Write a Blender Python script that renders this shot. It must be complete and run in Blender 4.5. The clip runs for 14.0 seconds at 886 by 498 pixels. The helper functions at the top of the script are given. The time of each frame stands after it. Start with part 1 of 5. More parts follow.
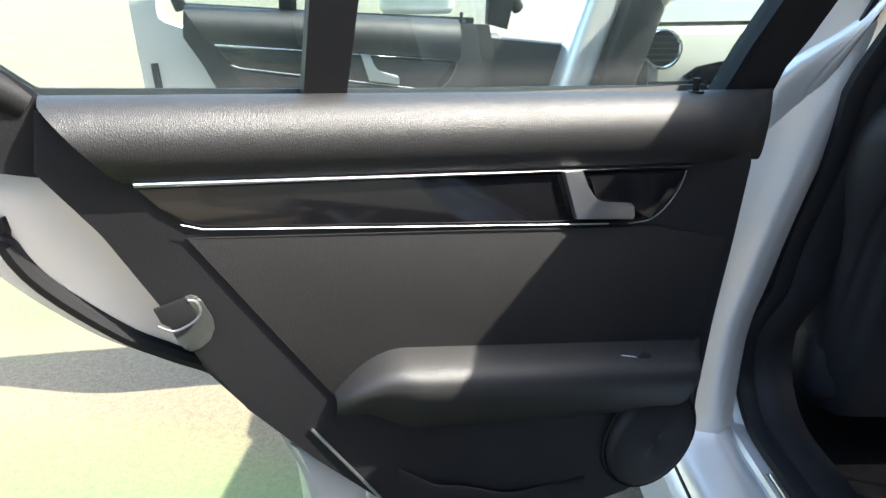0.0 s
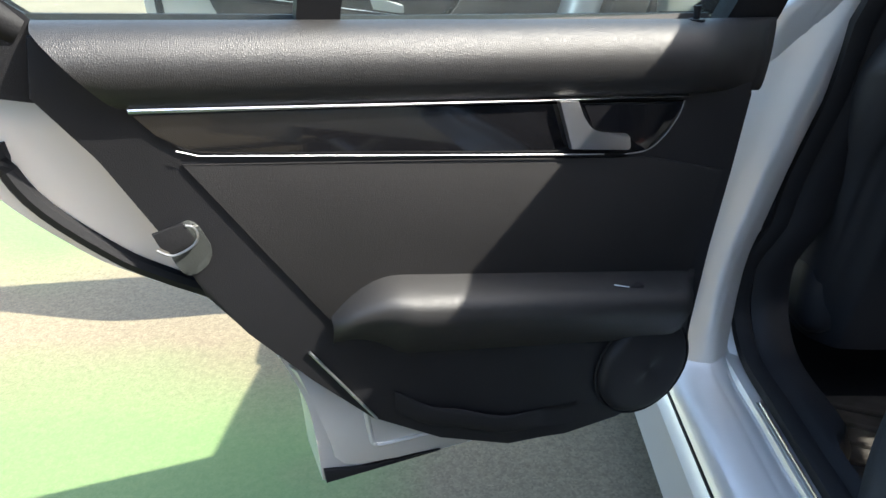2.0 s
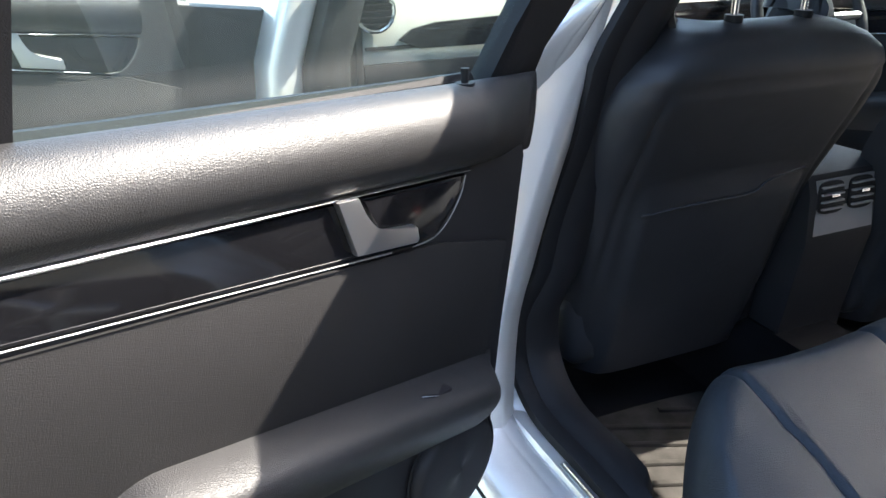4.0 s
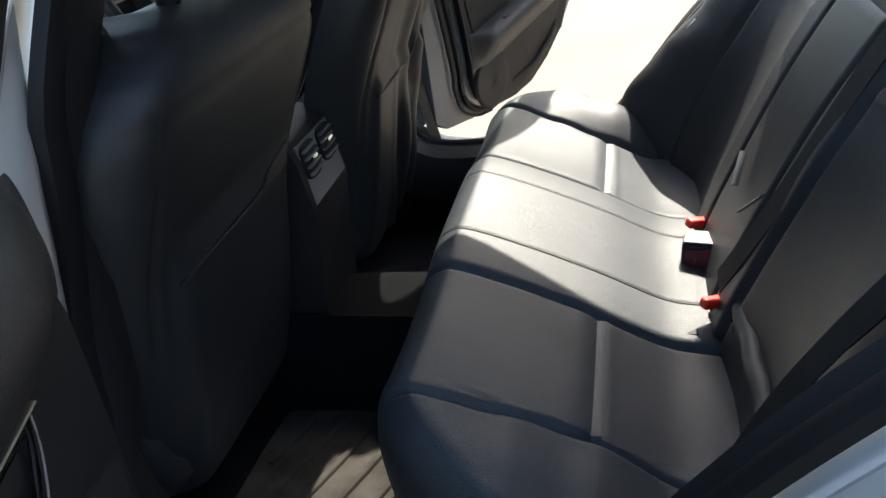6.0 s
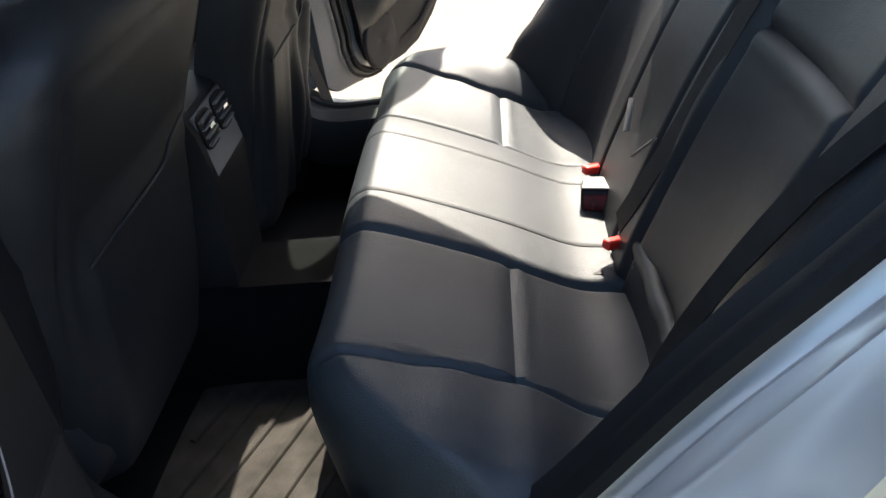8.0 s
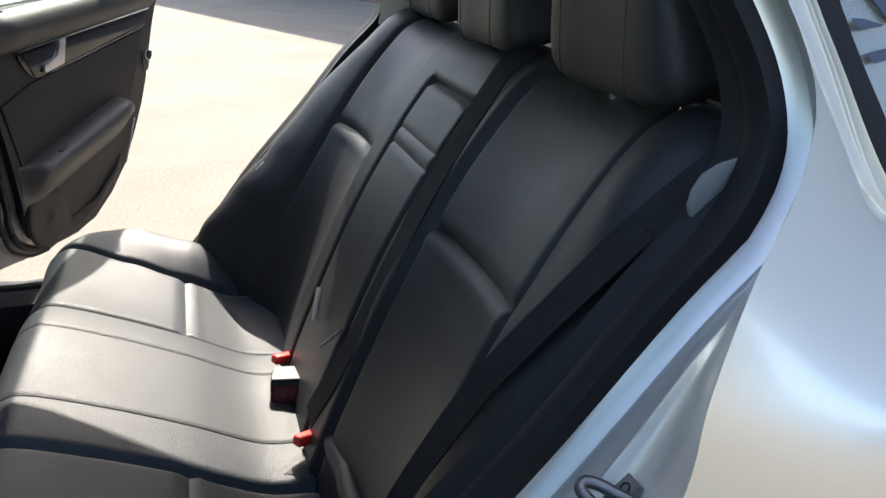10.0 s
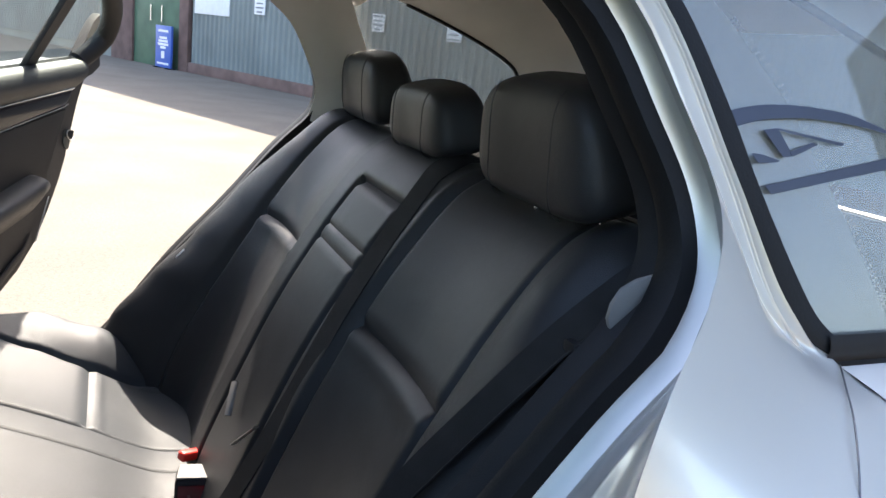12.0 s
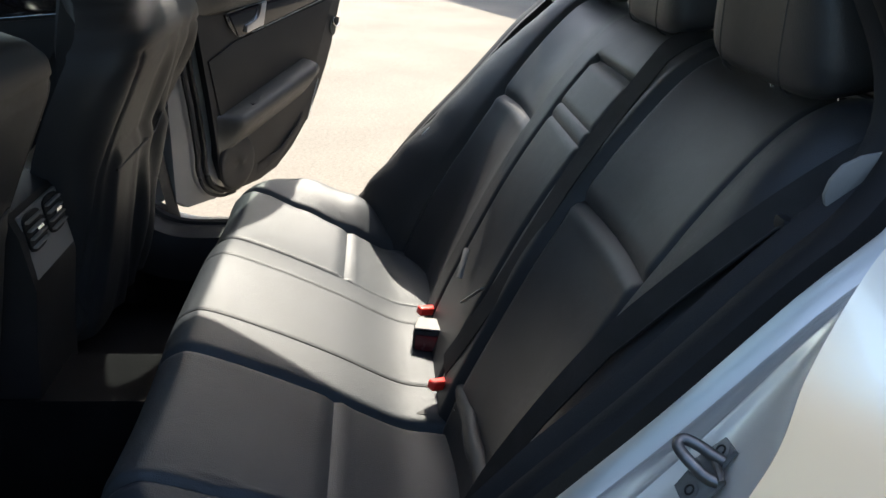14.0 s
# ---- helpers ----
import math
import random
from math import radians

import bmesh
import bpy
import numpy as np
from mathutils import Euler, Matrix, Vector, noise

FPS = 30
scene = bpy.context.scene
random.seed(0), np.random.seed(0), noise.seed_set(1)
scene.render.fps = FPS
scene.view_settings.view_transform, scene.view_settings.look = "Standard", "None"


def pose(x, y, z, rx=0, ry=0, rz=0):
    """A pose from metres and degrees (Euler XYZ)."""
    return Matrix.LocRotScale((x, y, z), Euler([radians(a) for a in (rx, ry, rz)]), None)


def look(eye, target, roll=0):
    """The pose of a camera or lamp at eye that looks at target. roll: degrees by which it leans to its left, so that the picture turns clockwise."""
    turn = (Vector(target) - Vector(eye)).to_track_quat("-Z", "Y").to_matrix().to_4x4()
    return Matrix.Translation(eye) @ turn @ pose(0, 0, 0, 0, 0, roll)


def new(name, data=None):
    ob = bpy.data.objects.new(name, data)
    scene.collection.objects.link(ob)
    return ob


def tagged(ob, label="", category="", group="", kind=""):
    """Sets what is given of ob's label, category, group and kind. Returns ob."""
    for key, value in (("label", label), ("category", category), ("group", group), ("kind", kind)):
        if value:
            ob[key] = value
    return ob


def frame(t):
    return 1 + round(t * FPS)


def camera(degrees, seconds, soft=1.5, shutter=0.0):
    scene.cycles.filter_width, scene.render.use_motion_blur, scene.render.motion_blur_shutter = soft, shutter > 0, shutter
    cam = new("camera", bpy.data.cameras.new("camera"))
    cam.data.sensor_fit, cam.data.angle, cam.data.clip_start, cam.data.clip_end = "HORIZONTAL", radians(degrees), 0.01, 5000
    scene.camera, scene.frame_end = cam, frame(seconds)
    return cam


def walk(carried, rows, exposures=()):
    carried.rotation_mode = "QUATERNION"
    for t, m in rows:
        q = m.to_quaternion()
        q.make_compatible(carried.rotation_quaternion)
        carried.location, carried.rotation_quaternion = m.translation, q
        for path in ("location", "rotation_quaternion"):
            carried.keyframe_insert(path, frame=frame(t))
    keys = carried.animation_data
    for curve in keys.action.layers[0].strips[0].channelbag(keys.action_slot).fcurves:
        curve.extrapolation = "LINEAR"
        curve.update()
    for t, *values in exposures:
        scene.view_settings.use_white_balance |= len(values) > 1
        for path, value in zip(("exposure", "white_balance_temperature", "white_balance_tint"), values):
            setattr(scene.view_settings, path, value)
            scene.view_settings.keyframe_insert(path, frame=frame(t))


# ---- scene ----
cam = camera(61.1, 14.0)
PATH = [
    (0.0, -1.266, -0.407, 1.146, 70.37, 0.95, 0.34),
    (0.5, -1.250, -0.422, 1.162, 68.79, 2.96, 2.59),
    (1.0, -1.240, -0.426, 1.145, 66.18, 0.61, 2.12),
    (1.5, -1.242, -0.417, 1.139, 65.64, 0.69, 1.49),
    (2.0, -1.242, -0.422, 1.142, 65.50, 0.94, 1.42),
    (2.2, -1.246, -0.417, 1.139, 65.40, 0.91, 1.38),
    (4.3, -1.308, -0.067, 1.182, 65.85, 2.12, -34.18),
    (4.5, -1.289, 0.007, 1.173, 65.63, 3.80, -42.34),
    (5.0, -1.232, 0.139, 1.177, 64.35, 6.59, -56.89),
    (5.5, -1.211, 0.215, 1.178, 60.18, 7.49, -69.87),
    (6.0, -1.215, 0.257, 1.175, 59.71, 7.68, -78.21),
    (6.5, -1.241, 0.281, 1.184, 56.74, 8.77, -81.72),
    (7.0, -1.242, 0.295, 1.183, 55.79, 8.39, -84.18),
    (7.5, -1.243, 0.298, 1.184, 55.21, 8.43, -85.79),
    (8.0, -1.238, 0.292, 1.183, 55.68, 6.86, -87.71),
    (8.5, -1.224, 0.283, 1.183, 57.22, 4.34, -92.18),
    (9.0, -1.199, 0.265, 1.186, 60.25, 1.81, -98.47),
    (9.2, -1.194, 0.261, 1.186, 61.75, 0.88, -100.76),
    (11.3, -1.190, 0.272, 1.212, 74.68, -5.96, -113.70),
    (11.5, -1.194, 0.274, 1.210, 75.33, -6.20, -113.47),
    (12.0, -1.197, 0.278, 1.207, 75.42, -6.77, -113.30),
    (12.5, -1.195, 0.277, 1.206, 75.10, -7.02, -113.08),
    (13.0, -1.206, 0.277, 1.204, 73.39, -6.89, -110.59),
    (13.5, -1.231, 0.277, 1.206, 68.58, -5.49, -104.09),
    (14.0, -1.264, 0.262, 1.204, 65.48, -3.47, -94.84),
]
EXPOSURES = [(0.0, 3.05, 6350, 6), (0.5, 2.72, 6200, 5), (1.0, 2.65, 6300, 6), (1.5, 2.75, 6300, 6), (2.2, 2.85, 6300, 6), (4.3, 3.5, 6400, 10), (4.9, 3.3, 6450, 9), (5.5, 2.8, 6600, 7), (6.2, 2.7, 6650, 7), (7.5, 2.85, 6750, 9), (8.5, 2.88, 6750, 9), (9.2, 2.4, 6600, 8), (11.3, 2.6, 6800, 12), (13.0, 2.55, 6750, 11), (14.0, 2.38, 6650, 7)]
walk(cam, [(t, pose(x, y, z, rx, ry, rz)) for t, x, y, z, rx, ry, rz in PATH], EXPOSURES)

# ---- light ----
SUN_AZ, SUN_EL = 102.8, 47.9     # degrees: azimuth clockwise from +y (car's front), height over the horizon
world = bpy.data.worlds.new("sky")
scene.world = world
world.use_nodes = True
wn = world.node_tree
sky = wn.nodes.new("ShaderNodeTexSky")
sky.sky_type = "NISHITA"
sky.sun_disc = False
sky.sun_elevation = radians(SUN_EL)
sky.sun_rotation = radians(SUN_AZ)
sky.dust_density = 2.5
wn.links.new(sky.outputs[0], wn.nodes["Background"].inputs[0])
wn.nodes["Background"].inputs[1].default_value = 0.138
sun = new("sun", bpy.data.lights.new("sun", "SUN"))
sun.data.energy = 3.1
sun.data.angle = radians(0.5)
sun.data.color = (1.0, 0.92, 0.81)
sun_from = Vector((math.sin(radians(SUN_AZ)) * math.cos(radians(SUN_EL)), math.cos(radians(SUN_AZ)) * math.cos(radians(SUN_EL)), math.sin(radians(SUN_EL))))
sun.matrix_world = look(sun_from * 30, (0, 0, 0))


# ---- materials ----
def material(name, base, rough=0.5, metal=0.0, grain=0.0, grain_scale=200.0, stain=0.0, stain_scale=4.0, coat=0.0, leather=False, second=None, spec=0.5):
    """A procedural surface: base colour, stains at a large scale, grain as fine relief."""
    m = bpy.data.materials.new(name)
    m.use_nodes = True
    nt = m.node_tree
    b = nt.nodes["Principled BSDF"]
    b.inputs["Base Color"].default_value = (*base, 1)
    b.inputs["Roughness"].default_value = rough
    b.inputs["Metallic"].default_value = metal
    b.inputs["Coat Weight"].default_value = coat
    b.inputs["Coat Roughness"].default_value = 0.06
    b.inputs["Specular IOR Level"].default_value = spec
    tc = nt.nodes.new("ShaderNodeTexCoord")
    if stain > 0:
        n1 = nt.nodes.new("ShaderNodeTexNoise")
        n1.inputs["Scale"].default_value = stain_scale
        n1.inputs["Detail"].default_value = 6
        nt.links.new(tc.outputs["Object"], n1.inputs["Vector"])
        mix = nt.nodes.new("ShaderNodeMix")
        mix.data_type = "RGBA"
        other = second if second else tuple(c * (1 - stain) for c in base)
        mix.inputs["A"].default_value = (*base, 1)
        mix.inputs["B"].default_value = (*other, 1)
        ramp = nt.nodes.new("ShaderNodeMapRange")
        ramp.inputs["From Min"].default_value = 0.35
        ramp.inputs["From Max"].default_value = 0.68
        nt.links.new(n1.outputs["Fac"], ramp.inputs["Value"])
        nt.links.new(ramp.outputs["Result"], mix.inputs["Factor"])
        nt.links.new(mix.outputs["Result"], b.inputs["Base Color"])
        rr = nt.nodes.new("ShaderNodeMapRange")
        rr.inputs["To Min"].default_value = max(0.02, rough - 0.07)
        rr.inputs["To Max"].default_value = min(1.0, rough + 0.07)
        nt.links.new(n1.outputs["Fac"], rr.inputs["Value"])
        nt.links.new(rr.outputs["Result"], b.inputs["Roughness"])
    if grain > 0:
        if leather:
            g = nt.nodes.new("ShaderNodeTexVoronoi")
            g.feature = "DISTANCE_TO_EDGE"
            out = g.outputs["Distance"]
        else:
            g = nt.nodes.new("ShaderNodeTexNoise")
            g.inputs["Detail"].default_value = 4
            out = g.outputs["Fac"]
        g.inputs["Scale"].default_value = grain_scale
        nt.links.new(tc.outputs["Object"], g.inputs["Vector"])
        bump = nt.nodes.new("ShaderNodeBump")
        bump.inputs["Strength"].default_value = grain
        bump.inputs["Distance"].default_value = 0.002
        nt.links.new(out, bump.inputs["Height"])
        if leather:
            # soft creases under the fine grain
            cr = nt.nodes.new("ShaderNodeTexNoise")
            cr.inputs["Scale"].default_value = 16
            cr.inputs["Detail"].default_value = 3
            cr.inputs["Distortion"].default_value = 1.2
            nt.links.new(tc.outputs["Object"], cr.inputs["Vector"])
            soft = nt.nodes.new("ShaderNodeBump")
            soft.inputs["Strength"].default_value = 0.06
            soft.inputs["Distance"].default_value = 0.012
            nt.links.new(cr.outputs["Fac"], soft.inputs["Height"])
            nt.links.new(soft.outputs["Normal"], bump.inputs["Normal"])
        nt.links.new(bump.outputs["Normal"], b.inputs["Normal"])
    return m


LEATHER = material("black_leather", (0.023, 0.0235, 0.026), 0.48, 0, 0.24, 460, 0.3, 5, leather=True, spec=0.30)
PERF = material("perforated_leather", (0.0245, 0.030, 0.0365), 0.50, 0, 0.42, 330, 0.25, 5, leather=True, spec=0.36)
VINYL = material("door_vinyl", (0.018, 0.0175, 0.0178), 0.49, 0, 0.34, 450, 0.25, 6, leather=True, spec=0.42)
PLASTIC = material("dark_plastic", (0.0125, 0.0125, 0.0140), 0.55, 0, 0.25, 700, 0.25, 6, spec=0.22)
CLOTH = material("door_cloth", (0.0125, 0.0120, 0.0122), 0.62, 0, 0.3, 900, 0.25, 5, spec=0.25)
GLOSS = material("piano_black", (0.006, 0.006, 0.007), 0.08, 0, 0, 1, 0.2, 9)
RUBBER = material("rubber_seal", (0.009, 0.009, 0.010), 0.6, 0, 0.2, 300, 0.3, 8, spec=0.2)
CARPET = material("dark_carpet", (0.007, 0.007, 0.008), 0.95, 0, 0.9, 900, 0.4, 9, spec=0.08)
MATRUB = material("rubber_mat", (0.041, 0.038, 0.034), 0.85, 0, 0.4, 350, 0.55, 16, spec=0.12)
CHROME = material("satin_chrome", (0.75, 0.75, 0.76), 0.18, 1.0, 0, 1, 0.1, 20)
SATIN = material("satin_metal", (0.55, 0.55, 0.56), 0.34, 1.0, 0.05, 900, 0.1, 20)
PAINT = material("silver_paint", (0.68, 0.66, 0.625), 0.36, 0.55, 0.02, 1500, 0.06, 3, coat=0.8)
HEADLINER = material("headliner", (0.80, 0.78, 0.75), 0.9, 0, 0.3, 900, 0.12, 5)
GREYTRIM = material("grey_pillar_trim", (0.16, 0.155, 0.15), 0.7, 0, 0.3, 600, 0.15, 5)
DASHGREY = material("grey_dash", (0.13, 0.14, 0.135), 0.7, 0, 0.3, 500, 0.15, 6)
DASHTOP = material("pale_dash", (0.33, 0.33, 0.295), 0.6, 0, 0.2, 600, 0.12, 5)
STRIKER = material("dull_striker_steel", (0.15, 0.153, 0.158), 0.5, 0.6, 0.1, 400, 0.35, 40)
WORN = material("worn_steel", (0.17, 0.17, 0.175), 0.38, 0.9, 0.1, 700, 0.35, 60)
RED = material("red_button", (0.75, 0.03, 0.02), 0.35, 0, 0, 1, 0.1, 40)
# the grey holds dust and a painted-in reflection over the print
FRIT = material("printed_glass_band", (0.24, 0.235, 0.225), 0.6, 0, 0, 1, 0.15, 12)
INK = material("dark_blue_print", (0.02, 0.025, 0.05), 0.35, 0, 0, 1, 0.1, 20)
LATCH = material("grey_latch_plastic", (0.032, 0.035, 0.033), 0.5, 0, 0.1, 500, 0.3, 40, spec=0.3)
WEBBING = material("belt_webbing", (0.018, 0.018, 0.019), 0.75, 0, 0.5, 1200, 0.2, 30, spec=0.15)


def glass(name, tint, rough=0.0, veil=0.0, veil_tint=(0.52, 0.50, 0.46)):
    m = bpy.data.materials.new(name)
    m.use_nodes = True
    nt = m.node_tree
    for n in list(nt.nodes):
        if n.type != "OUTPUT_MATERIAL":
            nt.nodes.remove(n)
    out = nt.nodes["Material Output"]
    tr = nt.nodes.new("ShaderNodeBsdfTransparent")
    tr.inputs[0].default_value = (*tint, 1)
    gl = nt.nodes.new("ShaderNodeBsdfGlossy")
    gl.inputs["Roughness"].default_value = rough
    lw = nt.nodes.new("ShaderNodeLayerWeight")
    lw.inputs["Blend"].default_value = 0.5
    pw = nt.nodes.new("ShaderNodeMath")
    pw.operation = "POWER"
    pw.inputs[1].default_value = 5.0
    nt.links.new(lw.outputs["Facing"], pw.inputs[0])
    fr = nt.nodes.new("ShaderNodeMath")
    fr.operation = "MULTIPLY_ADD"
    fr.inputs[1].default_value = 0.9
    fr.inputs[2].default_value = 0.09
    nt.links.new(pw.outputs[0], fr.inputs[0])
    mx = nt.nodes.new("ShaderNodeMixShader")
    nt.links.new(fr.outputs[0], mx.inputs[0])
    nt.links.new(tr.outputs[0], mx.inputs[1])
    nt.links.new(gl.outputs[0], mx.inputs[2])
    last = mx
    # even diffuse layer: painted-in haze, with real dust only on the rear panes
    if veil:
        df = nt.nodes.new("ShaderNodeBsdfDiffuse")
        df.inputs[0].default_value = (*veil_tint, 1)
        last = nt.nodes.new("ShaderNodeMixShader")
        last.inputs[0].default_value = veil
        nt.links.new(mx.outputs[0], last.inputs[1])
        nt.links.new(df.outputs[0], last.inputs[2])
    nt.links.new(last.outputs[0], out.inputs["Surface"])
    return m


# the teal diffuse share paints a reflected veil over clear glass
GLASS = glass("green_tinted_glass", (0.80, 0.90, 0.87), veil=0.07, veil_tint=(0.40, 0.52, 0.52))
# grey diffuse share: some dust, plus glare and sky reflection painted in
DUST_VEIL = glass("dusty_veiled_rear_glass", (0.76, 0.78, 0.77), veil=0.13)


# ---- mesh helpers ----
def part(name, bm, mat, parent=None, label="", smooth=True, m=None):
    me = bpy.data.meshes.new(name)
    bmesh.ops.remove_doubles(bm, verts=bm.verts, dist=1e-6)
    bmesh.ops.recalc_face_normals(bm, faces=bm.faces)
    bm.to_mesh(me)
    bm.free()
    if smooth:
        areas = sorted(p.area for p in me.polygons)
        wide = 25 * areas[len(areas) // 2]
        for p in me.polygons:
            p.use_smooth = len(p.vertices) <= 4 and (p.area < wide or len(areas) > 400)
        me.set_sharp_from_angle(angle=radians(40))
    mats = mat if isinstance(mat, (list, tuple)) else [mat]
    for q in mats:
        me.materials.append(q)
    ob = new(name, me)
    if parent is not None:
        ob.parent = parent
    if m is not None:
        ob.matrix_basis = m
    if label:
        ob["label"] = label
    return ob


def thing(name, label, category, group="", kind="", m=None):
    e = new(name)
    e.empty_display_size = 0.1
    if m is not None:
        e.matrix_basis = m
    return tagged(e, label, category, group, kind)


def grid(fn, nu, nv, u0=0.0, u1=1.0, v0=0.0, v1=1.0, thick=0.0):
    """A surface fn(u, v) on a grid; thick > 0 gives it a back side and rims."""
    bm = bmesh.new()
    P = [[Vector(fn(u0 + (u1 - u0) * i / nu, v0 + (v1 - v0) * j / nv)) for j in range(nv + 1)] for i in range(nu + 1)]
    V = [[bm.verts.new(p) for p in row] for row in P]
    for i in range(nu):
        for j in range(nv):
            bm.faces.new((V[i][j], V[i + 1][j], V[i + 1][j + 1], V[i][j + 1]))
    if thick:
        N = [[None] * (nv + 1) for _ in range(nu + 1)]
        for i in range(nu + 1):
            for j in range(nv + 1):
                a = P[min(i + 1, nu)][j] - P[max(i - 1, 0)][j]
                b = P[i][min(j + 1, nv)] - P[i][max(j - 1, 0)]
                n = a.cross(b)
                N[i][j] = n.normalized() if n.length > 1e-12 else Vector((0, 0, 1))
        B = [[bm.verts.new(P[i][j] - N[i][j] * thick) for j in range(nv + 1)] for i in range(nu + 1)]
        for i in range(nu):
            for j in range(nv):
                bm.faces.new((B[i][j + 1], B[i + 1][j + 1], B[i + 1][j], B[i][j]))
        for i in range(nu):
            bm.faces.new((V[i][0], B[i][0], B[i + 1][0], V[i + 1][0]))
            bm.faces.new((V[i + 1][nv], B[i + 1][nv], B[i][nv], V[i][nv]))
        for j in range(nv):
            bm.faces.new((V[0][j + 1], B[0][j + 1], B[0][j], V[0][j]))
            bm.faces.new((V[nu][j], B[nu][j], B[nu][j + 1], V[nu][j + 1]))
    return bm


def spline(pts, n, closed=False):
    """n points along a Catmull-Rom curve through pts (tuples of any length)."""
    k = len(pts)
    out = []
    segs = k if closed else k - 1
    for q in range(n):
        s = q / (n if closed else n - 1) * segs
        i = min(int(s), segs - 1)
        f = s - i
        g = (lambda j: pts[j % k]) if closed else (lambda j: pts[min(max(j, 0), k - 1)])
        a, b, c, d = g(i - 1), g(i), g(i + 1), g(i + 2)
        out.append(tuple(0.5 * (2 * q1 + (q2 - q0) * f + (2 * q0 - 5 * q1 + 4 * q2 - q3) * f * f + (3 * q1 - q0 - 3 * q2 + q3) * f ** 3) for q0, q1, q2, q3 in zip(a, b, c, d)))
    return out


def tube(pts, r, sides=8, closed=False, flat=1.0, bm=None):
    """A round rod along points; flat squashes it along z."""
    bm = bm or bmesh.new()
    pts = [Vector(p) for p in pts]
    n = len(pts)
    rings = []
    for i, p in enumerate(pts):
        a = pts[(i + 1) % n] if closed else pts[min(i + 1, n - 1)]
        b = pts[(i - 1) % n] if closed else pts[max(i - 1, 0)]
        t = (a - b).normalized()
        up = Vector((0, 0, 1)) if abs(t.z) < 0.95 else Vector((0, 1, 0))
        s = t.cross(up).normalized()
        w = s.cross(t).normalized()
        rad = r[i] if isinstance(r, (list, tuple)) else r
        rings.append([bm.verts.new(p + s * math.cos(6.28319 * k / sides) * rad + w * math.sin(6.28319 * k / sides) * rad * flat) for k in range(sides)])
    for i in range(n if closed else n - 1):
        for k in range(sides):
            bm.faces.new((rings[i][k], rings[i][(k + 1) % sides], rings[(i + 1) % n][(k + 1) % sides], rings[(i + 1) % n][k]))
    if not closed:
        bm.faces.new(rings[0])
        bm.faces.new(rings[-1][::-1])
    return bm


def prism(outline, depth, axis="y", at=0.0, bevel=0.0, bm=None):
    """A flat outline (2D) made thick. axis y: outline is x, z; axis z: x, y; axis x: y, z."""
    bm = bm or bmesh.new()

    def put(a, b, c):
        return {"y": (a, c, b), "z": (a, b, c), "x": (c, a, b)}[axis]
    lo = [bm.verts.new(put(a, b, at)) for a, b in outline]
    hi = [bm.verts.new(put(a, b, at + depth)) for a, b in outline]
    f1, f2 = bm.faces.new(lo), bm.faces.new(hi[::-1])
    n = len(lo)
    for i in range(n):
        bm.faces.new((lo[i], hi[i], hi[(i + 1) % n], lo[(i + 1) % n]))
    if bevel:
        rim = list({e for f in (f1, f2) for e in f.edges})
        bmesh.ops.bevel(bm, geom=rim, offset=bevel, segments=2, profile=0.7, affect="EDGES")
    return bm


def box(x0, x1, y0, y1, z0, z1, bevel=0.0, bm=None, seg=2):
    fresh = bmesh.new()
    bmesh.ops.create_cube(fresh, size=1)
    for v in fresh.verts:
        v.co = Vector(((x0 + x1) / 2 + v.co.x * (x1 - x0), (y0 + y1) / 2 + v.co.y * (y1 - y0), (z0 + z1) / 2 + v.co.z * (z1 - z0)))
    if bevel:
        bmesh.ops.bevel(fresh, geom=list(fresh.edges), offset=bevel, segments=seg, profile=0.6, affect="EDGES")
    if bm is None:
        return fresh
    me = bpy.data.meshes.new("tmp")
    fresh.to_mesh(me)
    bm.from_mesh(me)
    bpy.data.meshes.remove(me)
    fresh.free()
    return bm


def smooth01(a, b, x):
    t = min(1.0, max(0.0, (x - a) / (b - a)))
    return t * t * (3 - 2 * t)


def groove(d, w):
    return math.exp(-(d / w) ** 2)


def lerp_curve(pts, x):
    """Value at x of a smooth curve through (x, value) points in rising x."""
    if x <= pts[0][0]:
        return pts[0][1]
    for (a, p), (b, q) in zip(pts, pts[1:]):
        if x <= b:
            t = (x - a) / (b - a)
            t = t * t * (3 - 2 * t) * 0.5 + t * 0.5
            return p + (q - p) * t
    return pts[-1][1]


